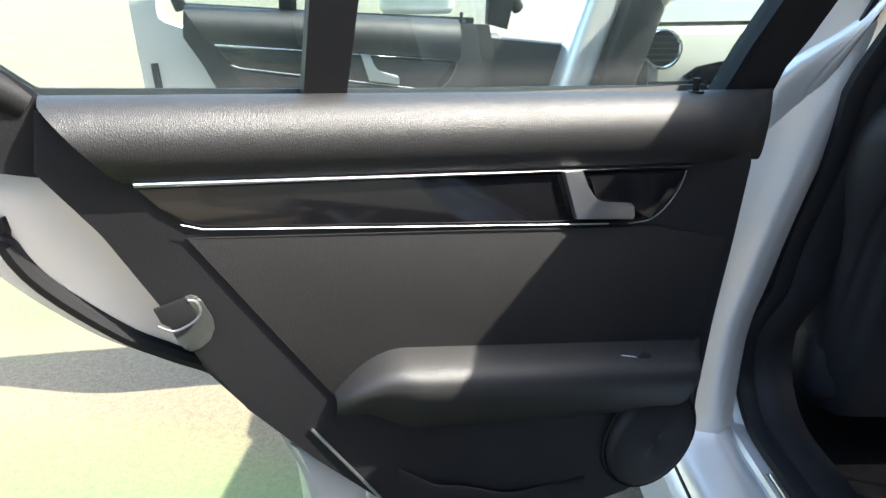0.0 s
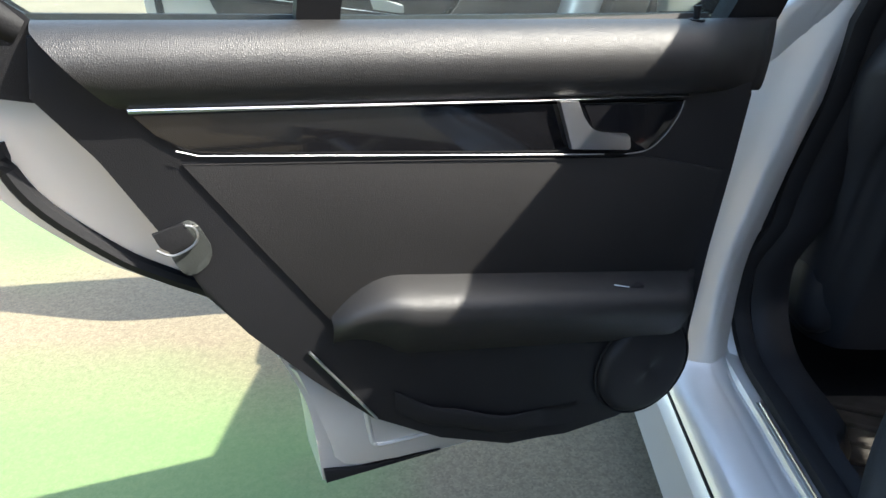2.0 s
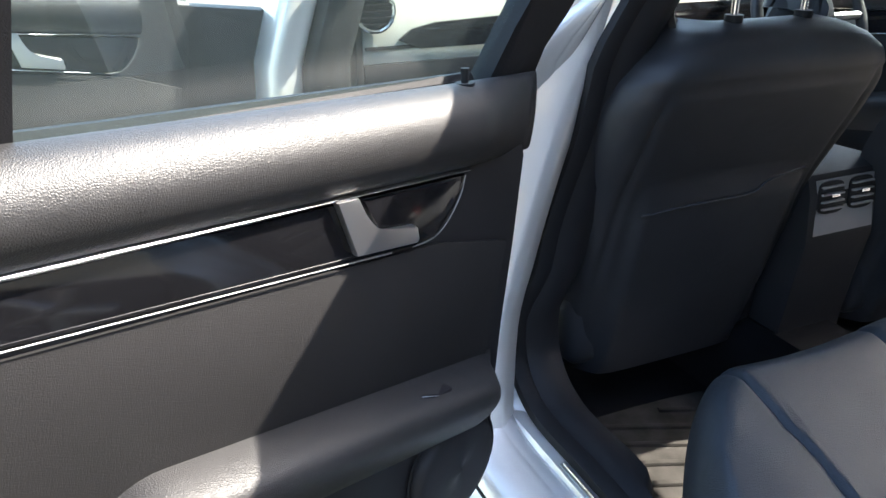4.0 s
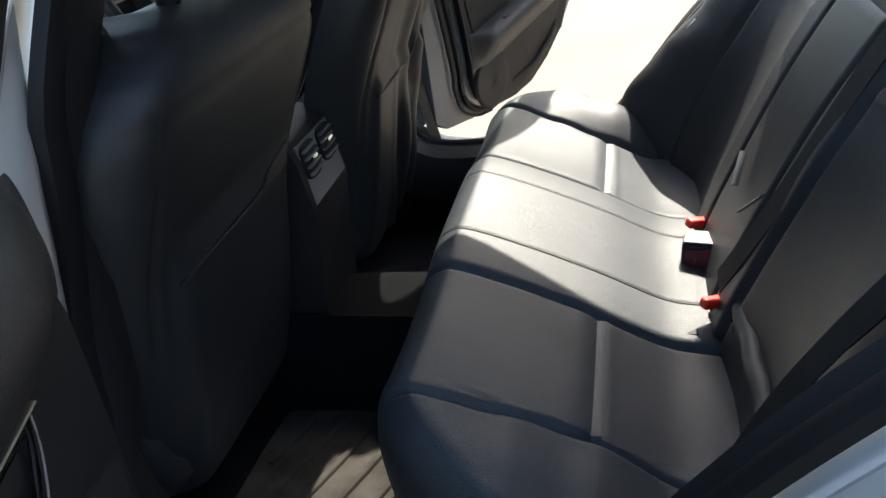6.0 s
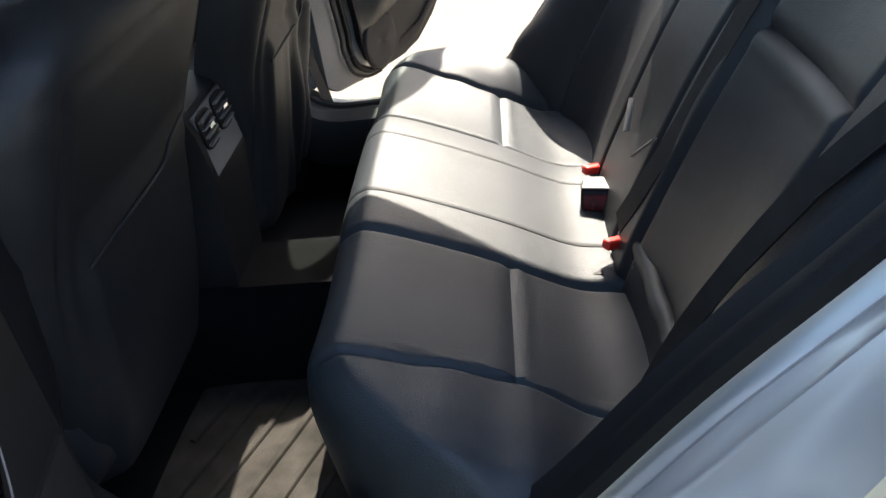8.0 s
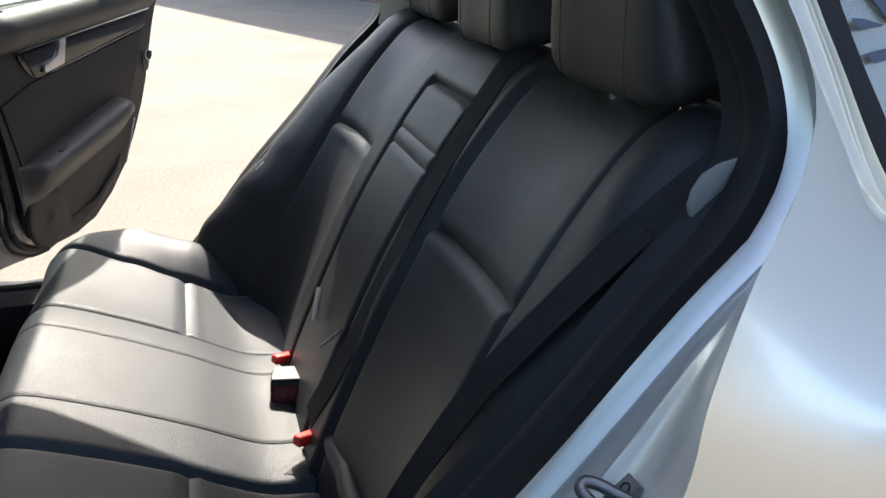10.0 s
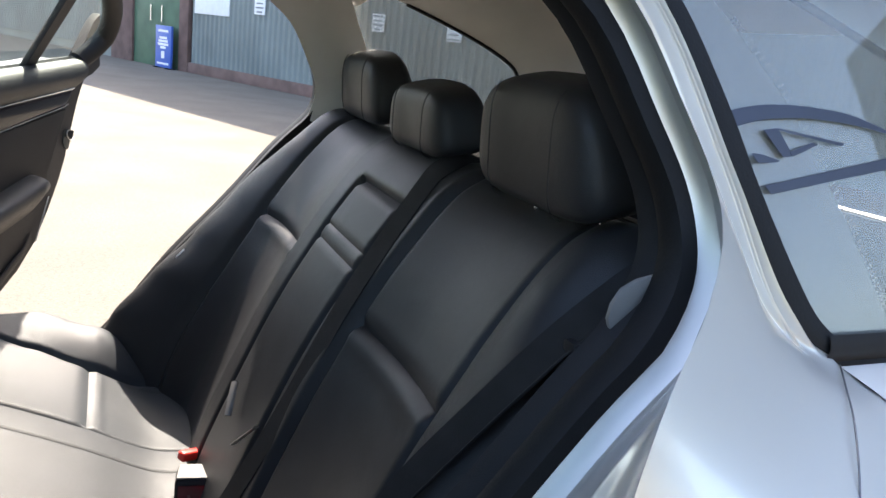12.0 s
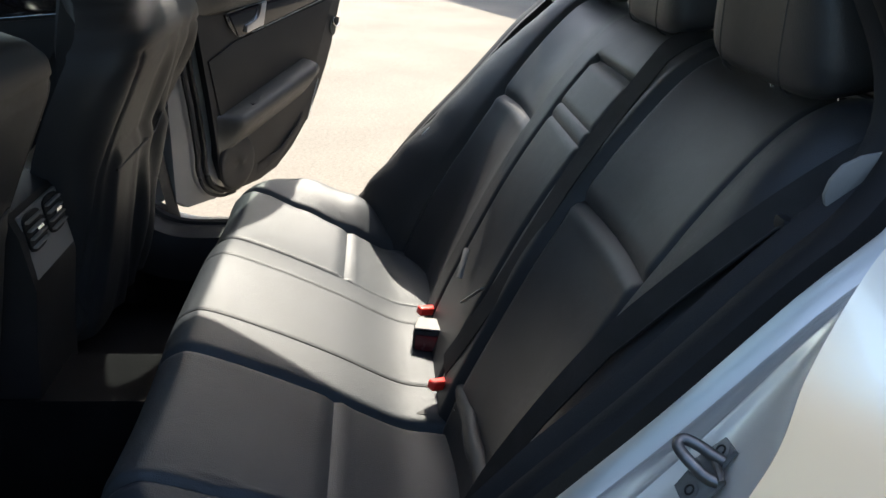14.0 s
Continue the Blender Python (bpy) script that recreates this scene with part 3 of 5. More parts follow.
# pale inner lining round the side windows
for side in (-1, 1):
    part("pillar_lining", between([(0.560, 0.50, 1.345), (0.560, 0.08, 1.325), (0.575, -0.08, 1.255), (0.60, -0.150, 1.16), (0.63, -0.185, 1.085), (0.66, -0.175, 1.01)],
                                  [(0.25, 0.50, 1.385), (0.30, 0.0, 1.385), (0.49, -0.185, 1.340), (0.585, -0.270, 1.240), (0.615, -0.315, 1.15), (0.655, -0.365, 0.98)], side, bow=-0.012, back=0.03 if side < 0 else 0.0), HEADLINER, car, "pale grey pillar lining")
    part("roof_side_lining", between([(0.490, -0.185, 1.340), (0.565, -0.245, 1.290), (0.567, -0.30, 1.320), (0.571, -0.375, 1.311), (0.58, -0.504, 1.273), (0.592, -0.611, 1.237), (0.603, -0.689, 1.202), (0.615, -0.727, 1.169), (0.635, -0.77, 1.10), (0.66, -0.79, 1.0), (0.665, -0.78, 0.93)],
                                     [(0.30, -0.10, 1.385), (0.36, -0.20, 1.385), (0.38, -0.30, 1.385), (0.40, -0.42, 1.375), (0.42, -0.60, 1.362), (0.42, -0.80, 1.335), (0.45, -0.95, 1.285), (0.50, -1.05, 1.2), (0.54, -1.12, 1.1), (0.56, -1.15, 1.0), (0.56, -1.16, 0.93)], side, 61), HEADLINER, car, "pale grey lining behind the side window")
    part("lining_edge", tube([(side * x, y, z) for x, y, z in spline([(0.571, -0.375, 1.311), (0.58, -0.504, 1.273), (0.592, -0.611, 1.237), (0.603, -0.689, 1.202), (0.615, -0.727, 1.169), (0.635, -0.77, 1.10), (0.66, -0.79, 1.0)], 40)], 0.005, 8), RUBBER, car, "dark edge of the window opening")
    part("boot_side_trim", prism([(-0.30, 0.30), (-0.33, 0.955), (-1.20, 0.955), (-1.28, 0.30)], 0.02, "x", 0.64 if side > 0 else -0.66, 0.004), GREYTRIM, car, "grey side trim of the boot")

# tailgate
def across(pts, n=21, bow=0.05):
    c = spline(pts, n)

    def fn(u, v):
        h, y, z = c[int(round(v * (n - 1)))]
        a = 2 * u - 1
        return (a * h, y - bow * (1 - a * a), z)
    return fn


tailgate = part("tailgate", grid(across([(0.665, -1.335, 0.955), (0.70, -1.37, 0.90), (0.74, -1.39, 0.78), (0.74, -1.39, 0.62), (0.72, -1.37, 0.45)]), 24, 20, thick=0.006), PAINT, car, "silver tailgate")
rs = part("rear_window", grid(across([(0.56, -1.10, 1.37), (0.595, -1.20, 1.25), (0.635, -1.285, 1.09), (0.665, -1.335, 0.96)]), 24, 20), DUST_VEIL, tailgate, "sloping tinted tailgate glass")
rs.visible_shadow = False
part("rear_bumper", grid(across([(0.78, -1.34, 0.52), (0.82, -1.42, 0.48), (0.82, -1.43, 0.36), (0.76, -1.40, 0.24)], bow=0.06), 24, 20, thick=0.006), PAINT, car, "silver rear bumper")
for side in (-1, 1):
    part("tail_lamp", box(min(side * 0.70, side * 0.79), max(side * 0.70, side * 0.79), -1.40, -1.26, 0.66, 0.88, 0.02), RED, car, "red tail lamp")

# floor, tunnel, sills
part("floor_pan", box(-0.72, 0.72, 0.0, 1.9, 0.12, 0.15), CARPET, car, "dark carpeted floor")
part("tunnel", prism([(-0.14, 0.14), (-0.11, 0.30), (-0.08, 0.34), (0.08, 0.34), (0.11, 0.30), (0.14, 0.14)], 1.4, "y", 0.35), CARPET, car, "carpeted centre tunnel")
for side in (-1, 1):
    sill = part("sill", prism([(side * 0.66, 0.12), (side * 0.66, 0.345), (side * 0.69, 0.352), (side * 0.745, 0.350), (side * 0.752, 0.335), (side * 0.800, 0.318), (side * 0.806, 0.300), (side * 0.835, 0.288), (side * 0.842, 0.262), (side * 0.865, 0.245), (side * 0.87, 0.12)], 2.2, "y", 0.25), PAINT, car, "silver stepped door sill")
    # dark rods stand in for the shade in the step corners
    for gx, gz in ((0.753, 0.336), (0.807, 0.301), (0.843, 0.263)):
        part("sill_step_shade", tube([(side * gx, 0.16, gz), (side * gx, 0.7, gz), (side * gx, 1.30, gz)], 0.0035, 6), PLASTIC, sill)
    part("kick_carpet", box(min(side * 0.646, side * 0.657), max(side * 0.646, side * 0.657), 0.42, 1.60, 0.152, 0.343, 0.003), CARPET, sill, "dark carpet on the inner sill")
    part("scuff_plate", box(min(side * 0.69, side * 0.742), max(side * 0.69, side * 0.742), 0.30, 0.66, 0.3525, 0.356, 0.001), SATIN, sill, "ribbed steel scuff plate")
    for k in range(4):
        xx = side * (0.697 + 0.013 * k)
        part("plate_rib", tube([(xx, 0.305, 0.357), (xx, 0.655, 0.357)], 0.002, 6), CHROME, sill)

for side in (-1, 1):
    # middle pillar: face, silver near and dark plastic far, and inner trim
    FACE = spline([(0.775, 0.800, 0.33), (0.757, 0.826, 0.52), (0.727, 0.834, 0.63), (0.694, 0.836, 0.75), (0.657, 0.836, 0.87), (0.635, 0.831, 0.95), (0.600, 0.820, 1.07), (0.560, 0.796, 1.20), (0.520, 0.765, 1.33)], 33)

    def face_fn(u, v):
        x, y, z = FACE[int(round(u * 32))]
        a = (-0.16, -0.03, 0.03, 0.15, 0.30, 0.45, 0.60, 0.80, 1.0)[int(round(v * 8))]
        a = a if a < 0 else a * (1.0 - 0.42 * smooth01(0.86, 1.04, z))
        return (side * (x + 0.17 * a), y - 0.012 + 0.085 * max(0.0, a) ** 1.4 + (0.02 if a < -0.1 else 0.004 if a < 0 else 0.0), z)
    part("middle_pillar", grid(face_fn, 32, 8), PAINT if side < 0 else PLASTIC, car, "face of the middle pillar, silver near side, dark plastic far side")
    def pillar(u, v):
        x, y = ((0.69, 0.872), (0.645, 0.875), (0.622, 0.890), (0.622, 0.99), (0.645, 1.01), (0.76, 1.01))[int(round(u * 5))]
        z = 0.16 + 1.20 * v
        return (side * (x - 0.34 * max(0.0, z - 0.90)), y - 0.30 * max(0.0, z - 0.86), z)
    part("middle_pillar_trim", grid(pillar, 5, 14, thick=0.006), PLASTIC, car, "dark middle pillar trim")
    part("backrest_side_trim", prism([(0.30, 0.16), (0.30, 0.36), (0.20, 0.465), (0.08, 0.605), (-0.06, 0.765), (-0.16, 0.89), (-0.3, 0.90), (-0.3, 0.16)], 0.014, "x", side * 0.664 - 0.007, 0.003), PLASTIC, car, "dark trim beside the backrest")

# ---- doors ----
HINGE_U = -0.15


def door(name, label, mirror, m, hu=0.0, front=False):
    d = thing(name, label, "car door", "car doors")
    lean = 0.64 if mirror and not front else 0.42
    d.matrix_basis = m
    sg = -1 if mirror else 1

    def put(nm, bm, mat, parent=d, lab=""):
        if mirror:
            for v in bm.verts:
                v.co.y = -v.co.y
        return part(nm, bm, mat, parent, lab)
    pan_o = [(0.80, 0.975), (0.748, 0.901), (0.696, 0.80), (0.663, 0.721), (0.624, 0.665), (0.55, 0.575), (0.473, 0.491), (0.372, 0.425), (0.259, 0.378), (0.158, 0.368), (0.06, 0.372), (0.0, 0.39), (-0.05, 0.427), (-0.068, 0.475), (-0.066, 0.522), (-0.082, 0.65), (-0.104, 0.776), (-0.122, 0.889), (-0.10, 0.985), (0.4, 1.01), (0.79, 1.035)]
    shell_o = spline([(0.545, 0.375), (0.549, 0.454), (0.556, 0.514), (0.574, 0.570), (0.598, 0.625), (0.629, 0.669), (0.671, 0.711), (0.73, 0.749), (0.785, 0.790), (0.86, 0.873), (0.885, 0.95), (0.86, 1.0), (0.50, 0.985), (0.0, 0.955), (-0.15, 0.945), (-0.13, 0.80), (-0.09, 0.60), (-0.06, 0.42)], 80) + [(-0.03, 0.372), (0.28, 0.374)]
    if mirror:
        shell_o = spline([(0.35 + (a - 0.35) * 1.008, 0.70 + (b - 0.70) * 1.01) for a, b in pan_o], 90, True)
    if front:
        shell_o = spline([(0.50, 0.345), (0.80, 0.36), (0.875, 0.44), (0.90, 0.60), (0.925, 0.80), (0.937, 0.95), (0.942, 1.10), (0.935, 1.25), (0.90, 1.32), (0.87, 1.22), (0.865, 1.08), (0.84, 1.0), (0.50, 0.985), (0.0, 0.955), (-0.15, 0.945), (-0.14, 0.70), (-0.12, 0.45)], 80)
    put("shell", prism(shell_o, 0.10, "y", -0.135, 0.004), PAINT, lab="silver outer door shell")
    so = [(0.35 + (a[0] - 0.35) * 0.93, 0.70 + (a[1] - 0.70) * 0.93) for a in shell_o]
    upper = [p for p in so if p[0] > 0.45 and 0.62 < p[1] < 0.93]
    put("shell_seal", tube([(u, -0.034, z) for u, z in upper], 0.011, 8), RUBBER, lab="black rubber door seal")
    # shade on the silver hinge face is put in as dull grey
    if mirror:
        put("hinge_face", prism([(-0.205, 0.40), (-0.15, 0.365), (-0.03, 0.352), (0.06, 0.352), (0.04, 0.40), (-0.04, 0.60), (-0.08, 0.99), (-0.205, 0.99)], 0.04, "y", -0.088, 0.012), GREYTRIM, lab="hinge face of the door, grey for silver paint in shade")
    for off, ww, rr in ((0.022, -0.030, 0.009), (0.052, -0.034, 0.005)) if mirror else ():
        # seals along the hinge edge, round the lower front corner
        put("hinge_seal", tube(spline([(-0.118 - off, ww, 0.95), (-0.104 - off, ww, 0.776), (-0.082 - off, ww, 0.65), (-0.066 - off, ww, 0.522), (-0.068 - off, ww, 0.475), (-0.050 - 0.8 * off, ww, 0.425 - 0.4 * off), (0.0 - 0.4 * off, ww, 0.388 - 0.5 * off), (0.06, ww, 0.371 - 0.4 * off)], 40), rr, 8), RUBBER, lab="black rubber seal along the hinge edge")
    if not front and not mirror:
        put("pressed_panel", prism([(0.575, 0.585), (0.548, 0.53), (0.533, 0.46), (0.526, 0.417), (0.512, 0.399), (0.485, 0.390), (0.43, 0.386), (0.30, 0.386), (0.30, 0.45), (0.47, 0.52)], 0.012, "y", -0.041, 0.004), PAINT)
        put("pressed_ridge", tube(spline([(0.476, -0.030, 0.50), (0.471, -0.030, 0.45), (0.466, -0.030, 0.424), (0.452, -0.030, 0.418), (0.40, -0.030, 0.416), (0.32, -0.030, 0.414)], 24), 0.0045, 8), PAINT)
        put("bottom_seal", prism([(0.543, 0.398), (0.541, 0.374), (0.36, 0.377), (0.43, 0.382), (0.49, 0.386)], 0.008, "y", -0.037, 0.002), RUBBER, lab="black rubber strip on the door bottom")
    put("panel", prism(pan_o, 0.016, "y", -0.016, 0.005), PLASTIC, lab="dark plastic door panel")
    put("panel_backing", prism([(0.35 + (a - 0.35) * 0.95, 0.70 + (b - 0.70) * 0.94) for a, b in pan_o], 0.028, "y", -0.045), PLASTIC)
    ins = [(0.668, 0.890), (0.60, 0.785), (0.505, 0.636), (0.44, 0.63), (0.30, 0.61), (0.06, 0.60), (-0.045, 0.62), (-0.085, 0.78), (0.05, 0.818), (0.3, 0.848)]
    put("insert", prism(ins, 0.007, "y", -0.002, 0.003), CLOTH, lab="dark padded door insert")

    # padded belt rail
    prof = [(-0.040, 0.0), (-0.020, 0.008), (0.005, 0.004), (0.024, -0.010), (0.033, -0.030), (0.031, -0.050), (0.021, -0.068), (0.008, -0.080), (-0.01, -0.084)]

    def rail(u, v):
        uu = 0.785 + (-0.005 - 0.785) * u
        top = 1.040 + (0.990 - 1.040) * u
        w, z = spline(prof, 25)[int(round(v * 24))]
        if uu > 0.72:
            uu -= (0.785 - 0.72) * max(0.0, -z / 0.092) * (uu - 0.72) / 0.065
        return (uu, w, top + z * (0.96 + 0.12 * u))
    put("belt_rail", grid(rail, 30, 24), VINYL, lab="grained black belt rail")

    def rail_end(u, v):
        uu = -0.0045 - 0.112 * u
        top = 1.040 - 0.050 * (0.785 - uu) / 0.79
        w, z = spline(prof, 25)[int(round(v * 24))]
        w = -0.016 + (w + 0.016) * (1.0 - 0.55 * smooth01(0.0, 0.8, u) - 0.30 * smooth01(0.75, 1.0, u))
        return (uu - (0.030 + 0.016 * (1.0 - v)) * u, w, top + z * (1.08 + 0.04 * u))
    if not front:
        put("rail_cap", grid(rail_end, 16, 24), VINYL, lab="grained front end of the belt rail")
    # black corner behind the quarter glass
    if not front:
        put("corner_panel", prism([(0.772, 0.962), (0.80, 0.968), (0.84, 0.984), (0.90, 0.992), (0.96, 1.02), (0.96, 1.20), (0.91, 1.172), (0.86, 1.122), (0.825, 1.086), (0.793, 1.050), (0.770, 1.042)], 0.030, "y", -0.046, 0.006), PLASTIC, lab="black corner panel of the window frame")

    # trim strip
    put("trim", prism([(0.712, 0.953), (0.000, 0.893), (0.020, 0.86), (0.056, 0.830), (0.09, 0.829), (0.62, 0.897), (0.66, 0.903), (0.69, 0.926)], 0.012, "y", -0.006, 0.003), GLOSS, lab="gloss black trim strip")
    put("chrome_strip", grid(lambda u, v: (0.712 - 0.712 * u, 0.006 + 0.007 * math.sin(math.pi * v), 0.963 - 0.060 * u - (0.013 - 0.007 * u) * v), 24, 6), CHROME, lab="bright chrome strip")
    put("lower_strip", tube([(0.672, 0.010, 0.908), (0.650, 0.010, 0.900), (0.62, 0.010, 0.896), (0.40, 0.010, 0.868), (0.13, 0.010, 0.834)], 0.0009, 6), SATIN)
    h_o = [(0.206, 0.915), (0.178, 0.913), (0.170, 0.893), (0.164, 0.879), (0.157, 0.871), (0.148, 0.867), (0.098, 0.859), (0.094, 0.855), (0.092, 0.841), (0.095, 0.837), (0.184, 0.849)]
    h_o = [(a + hu, b + hu * 0.10) for a, b in h_o]
    put("pull_handle", prism(h_o, 0.011, "y", 0.006, 0.003), SATIN, lab="satin metal door handle")
    put("handle_recess", prism([(0.165, 0.905), (0.02, 0.892), (0.06, 0.83), (0.10, 0.858), (0.145, 0.866)], 0.006, "y", 0.003, 0.001), GLOSS)

    put("trim_edge", tube(spline([(0.004, 0.008, 0.894), (0.012, 0.008, 0.872), (0.034, 0.008, 0.845), (0.060, 0.008, 0.830), (0.095, 0.008, 0.829)], 16), 0.0008, 6), GREYTRIM)

    # armrest
    def arm(u, v):
        uu = 0.520 - 0.58 * u
        k = min(1.0, u / 0.16)
        top = 0.720 - 0.055 * (1 - k) ** 2 - 0.107 * u
        end = 1.0 - 0.98 * smooth01(0.88, 1.0, u) ** 2
        w, z = spline([(0.000, 0.007), (0.024, 0.003), (0.046, -0.004), (0.057, -0.012), (0.062, -0.024), (0.059, -0.044), (0.036, -0.080), (0.003, -0.115)], 25)[int(round(v * 24))]
        return (uu, w * (0.25 + 0.75 * math.sqrt(k)) * end, top + z * (0.35 + 0.65 * k))
    put("armrest", grid(arm, 40, 24), VINYL, lab="grained black armrest")
    put("window_switch", box(0.066, 0.110, 0.022, 0.044, 0.606, 0.6385, 0.003), PLASTIC)
    put("switch_strip", tube([(0.115, 0.037, 0.6450), (0.095, 0.046, 0.6415)], 0.0018, 6), CHROME)

    # pocket and loudspeaker cover
    low = [(-0.07, 0.47), (0.0, 0.395), (0.06, 0.376), (0.158, 0.370), (0.259, 0.380), (0.372, 0.427), (0.473, 0.493)]
    lip = spline([(0.000, 0.020), (0.007, 0.026), (0.013, 0.040), (0.013, 0.052), (0.008, 0.056), (0.001, 0.048)], 17)
    put("door_pocket", grid(lambda u, v: (lambda q, p: (q, 0.001 + 0.6 * p[0] * math.sin(math.pi * min(1.0, 0.05 + 1.2 * u)) ** 0.6, lerp_curve(low, q) + p[1]))(0.44 - 0.30 * u, lip[int(round(v * 16))]), 30, 16), PLASTIC, lab="dark lip of the door pocket")
    disc = spline([(0.0, 0.024), (0.04, 0.0235), (0.070, 0.021), (0.080, 0.016), (0.084, 0.008), (0.084, -0.002)], 13)
    bmc = grid(lambda u, v: (0.022 + disc[int(round(v * 12))][0] * math.cos(2 * math.pi * u), disc[int(round(v * 12))][1] * (0.75 + 0.25 * math.cos(2 * math.pi * u - 0.6)), 0.464 + disc[int(round(v * 12))][0] * math.sin(2 * math.pi * u)), 40, 12)
    put("speaker_cover", bmc, PLASTIC, lab="round loudspeaker cover")
    put("cover_joint", tube([(0.022 + 0.088 * math.cos(a * 0.15708), 0.003, 0.464 + 0.088 * math.sin(a * 0.15708)) for a in range(40)], 0.0022, 6, True), RUBBER)

    # window: glass, frame and divider
    fr = [(0.80, 1.04), (0.845, 1.08), (0.855, 1.12), (0.80, 1.22), (0.66, 1.34), (0.50, 1.395), (0.25, 1.40), (0.02, 1.39), (-0.15, 1.365), (-0.20, 1.31), (-0.162, 1.19), (-0.112, 1.06), (-0.084, 0.93)]
    if mirror:
        fr = [(0.80, 1.04), (0.86, 1.09), (0.875, 1.14), (0.80, 1.22), (0.64, 1.30), (0.42, 1.375), (0.22, 1.395), (0.02, 1.385), (-0.10, 1.30), (-0.10, 1.15), (-0.088, 1.0), (-0.084, 0.93)]
    if front:
        fr = [(0.80, 1.04), (0.82, 1.12), (0.835, 1.22), (0.80, 1.33), (0.66, 1.39), (0.50, 1.395), (0.25, 1.37), (0.02, 1.25), (-0.12, 1.12), (-0.20, 1.02)]
    path = spline(fr, 50)
    bar = path if front or mirror else [p for p in path if p[0] > -0.06 or p[1] > 1.28]
    put("window_frame", tube([(u, -0.045 + lean * max(0.0, z - 1.0), z) for u, z in bar], 0.032 if mirror and not front else 0.018, 12), RUBBER, lab="black window frame")
    put("glass_seal", tube([(0.80, -0.045, 1.045), (0.40, -0.045, 1.018), (-0.06, -0.045, 0.993)], 0.009, 6), RUBBER)
    divider = put("divider", prism([(0.524, 1.02), (0.474, 1.02), (0.462, 1.2), (0.45, 1.40), (0.50, 1.40), (0.516, 1.2)], 0.02, "y", -0.055), PLASTIC)
    upright_bar = put("frame_panel", prism([(-0.072, 0.955), (-0.080, 0.99), (-0.100, 1.053), (-0.122, 1.115), (-0.150, 1.20), (-0.190, 1.32), (-0.290, 1.32), (-0.256, 1.20), (-0.222, 1.11), (-0.205, 1.06), (-0.184, 1.02), (-0.170, 0.99), (-0.162, 0.955)] if not (mirror or front) else [(-0.100, 0.985), (-0.098, 1.12), (-0.09, 1.30), (-0.195, 1.32), (-0.190, 1.10), (-0.165, 0.97)], 0.034, "y", -0.062, 0.006), RUBBER, lab="black window frame upright")
    for o in (upright_bar, divider):
        for v in o.data.vertices:
            v.co.y += sg * max(0.0, v.co.z - 1.0) * lean
    g_o = [(0.80, 1.03)] + [(u, z) for u, z in path[3:]] + [(-0.08, 0.985)]
    bg = bmesh.new()
    bg.faces.new([bg.verts.new((u, -0.047 + lean * max(0.0, z - 1.0), z)) for u, z in g_o])
    put("window_pane", bg, GLASS, lab="green tinted window glass")
    put("lock_pin", tube([(-0.016, -0.012, 0.985), (-0.016, -0.012, 1.006), (-0.016, -0.012, 1.016)], [0.0045, 0.0045, 0.0055], 10), RUBBER)
    put("pin_collar", tube([(-0.016, -0.012, 0.992), (-0.016, -0.012, 0.999)], 0.012, 12), PLASTIC)
    # latch and jamb face of the door
    lt = put("latch", prism(spline([(0.698, 0.806), (0.677, 0.824), (0.664, 0.820), (0.656, 0.803), (0.651, 0.788), (0.655, 0.770), (0.677, 0.756), (0.688, 0.765), (0.696, 0.785)], 44, True), 0.014, "y", -0.011, 0.005), LATCH, lab="grey plastic latch cup")
    put("latch_slot", prism([(0.712, 0.816), (0.678, 0.824), (0.668, 0.804), (0.673, 0.797), (0.694, 0.790), (0.706, 0.799)], 0.007, "y", 0.002, 0.002), RUBBER, lt, "black latch slot")
    put("latch_hook", tube(spline([(0.710, 0.009, 0.797), (0.694, 0.009, 0.788), (0.673, 0.009, 0.795), (0.664, 0.009, 0.806), (0.667, 0.009, 0.818), (0.676, 0.009, 0.822)], 24), 0.0016, 8), SATIN, lt, "bright latch hook")
    put("kick_strip", tube([(0.552, 0.004, 0.622), (0.468, 0.004, 0.492)], 0.0022, 6), SATIN)
    return d


def door_pose(hx, hy, ang, mirror):
    """The hinge's place and the angle of the open door to the car's side."""
    a = radians(ang)
    dx, dy = (math.sin(a), -math.cos(a)) if mirror else (-math.sin(a), -math.cos(a))
    rz = math.atan2(dy, dx)
    return pose(hx, hy, 0, 0, 0, math.degrees(rz)) @ pose(-HINGE_U, 0, 0)


door("rear_door", "open rear door, black panel with chrome strip, silver shell", False, door_pose(-0.80, 0.68, 66.8, False))
door("rear_door", "open rear door with dark panel on the driver's side", True, door_pose(0.80, 0.730, 66.3, True))
fd = door("front_door", "open front door with a dark panel and chrome strip", False, pose(-1.2437, 1.5594, 0.056, 0, 0, 190) @ Matrix.Diagonal((0.833, 1, 1, 1)), 0.09, True)
mirror_box = box(-1.41, -1.20, 1.70, 1.80, 1.06, 1.20, 0.03, seg=3)
part("door_mirror", mirror_box, PAINT, fd, "silver door mirror", m=fd.matrix_basis.inverted())
part("hinge_panel", prism([(-0.02, 0.96), (-0.43, 0.92), (-0.42, 0.55), (-0.05, 0.50)], 0.10, "y", -0.12, 0.01), PLASTIC, fd)

closed = door("front_door", "closed front door beside the steering wheel", True, door_pose(0.80, 1.84, 0, True), 0.0, True)

# ---- rear seat ----
bench = thing("rear_seat", "black leather rear bench seat with stitched panels", "car seat")

CUSH = [(0.08, 0.375), (0.14, 0.385), (0.205, 0.398), (0.31, 0.452), (0.42, 0.502), (0.52, 0.540), (0.555, 0.540), (0.585, 0.515), (0.60, 0.465), (0.60, 0.40), (0.585, 0.25)]
CUSH_S = spline(CUSH, 81)


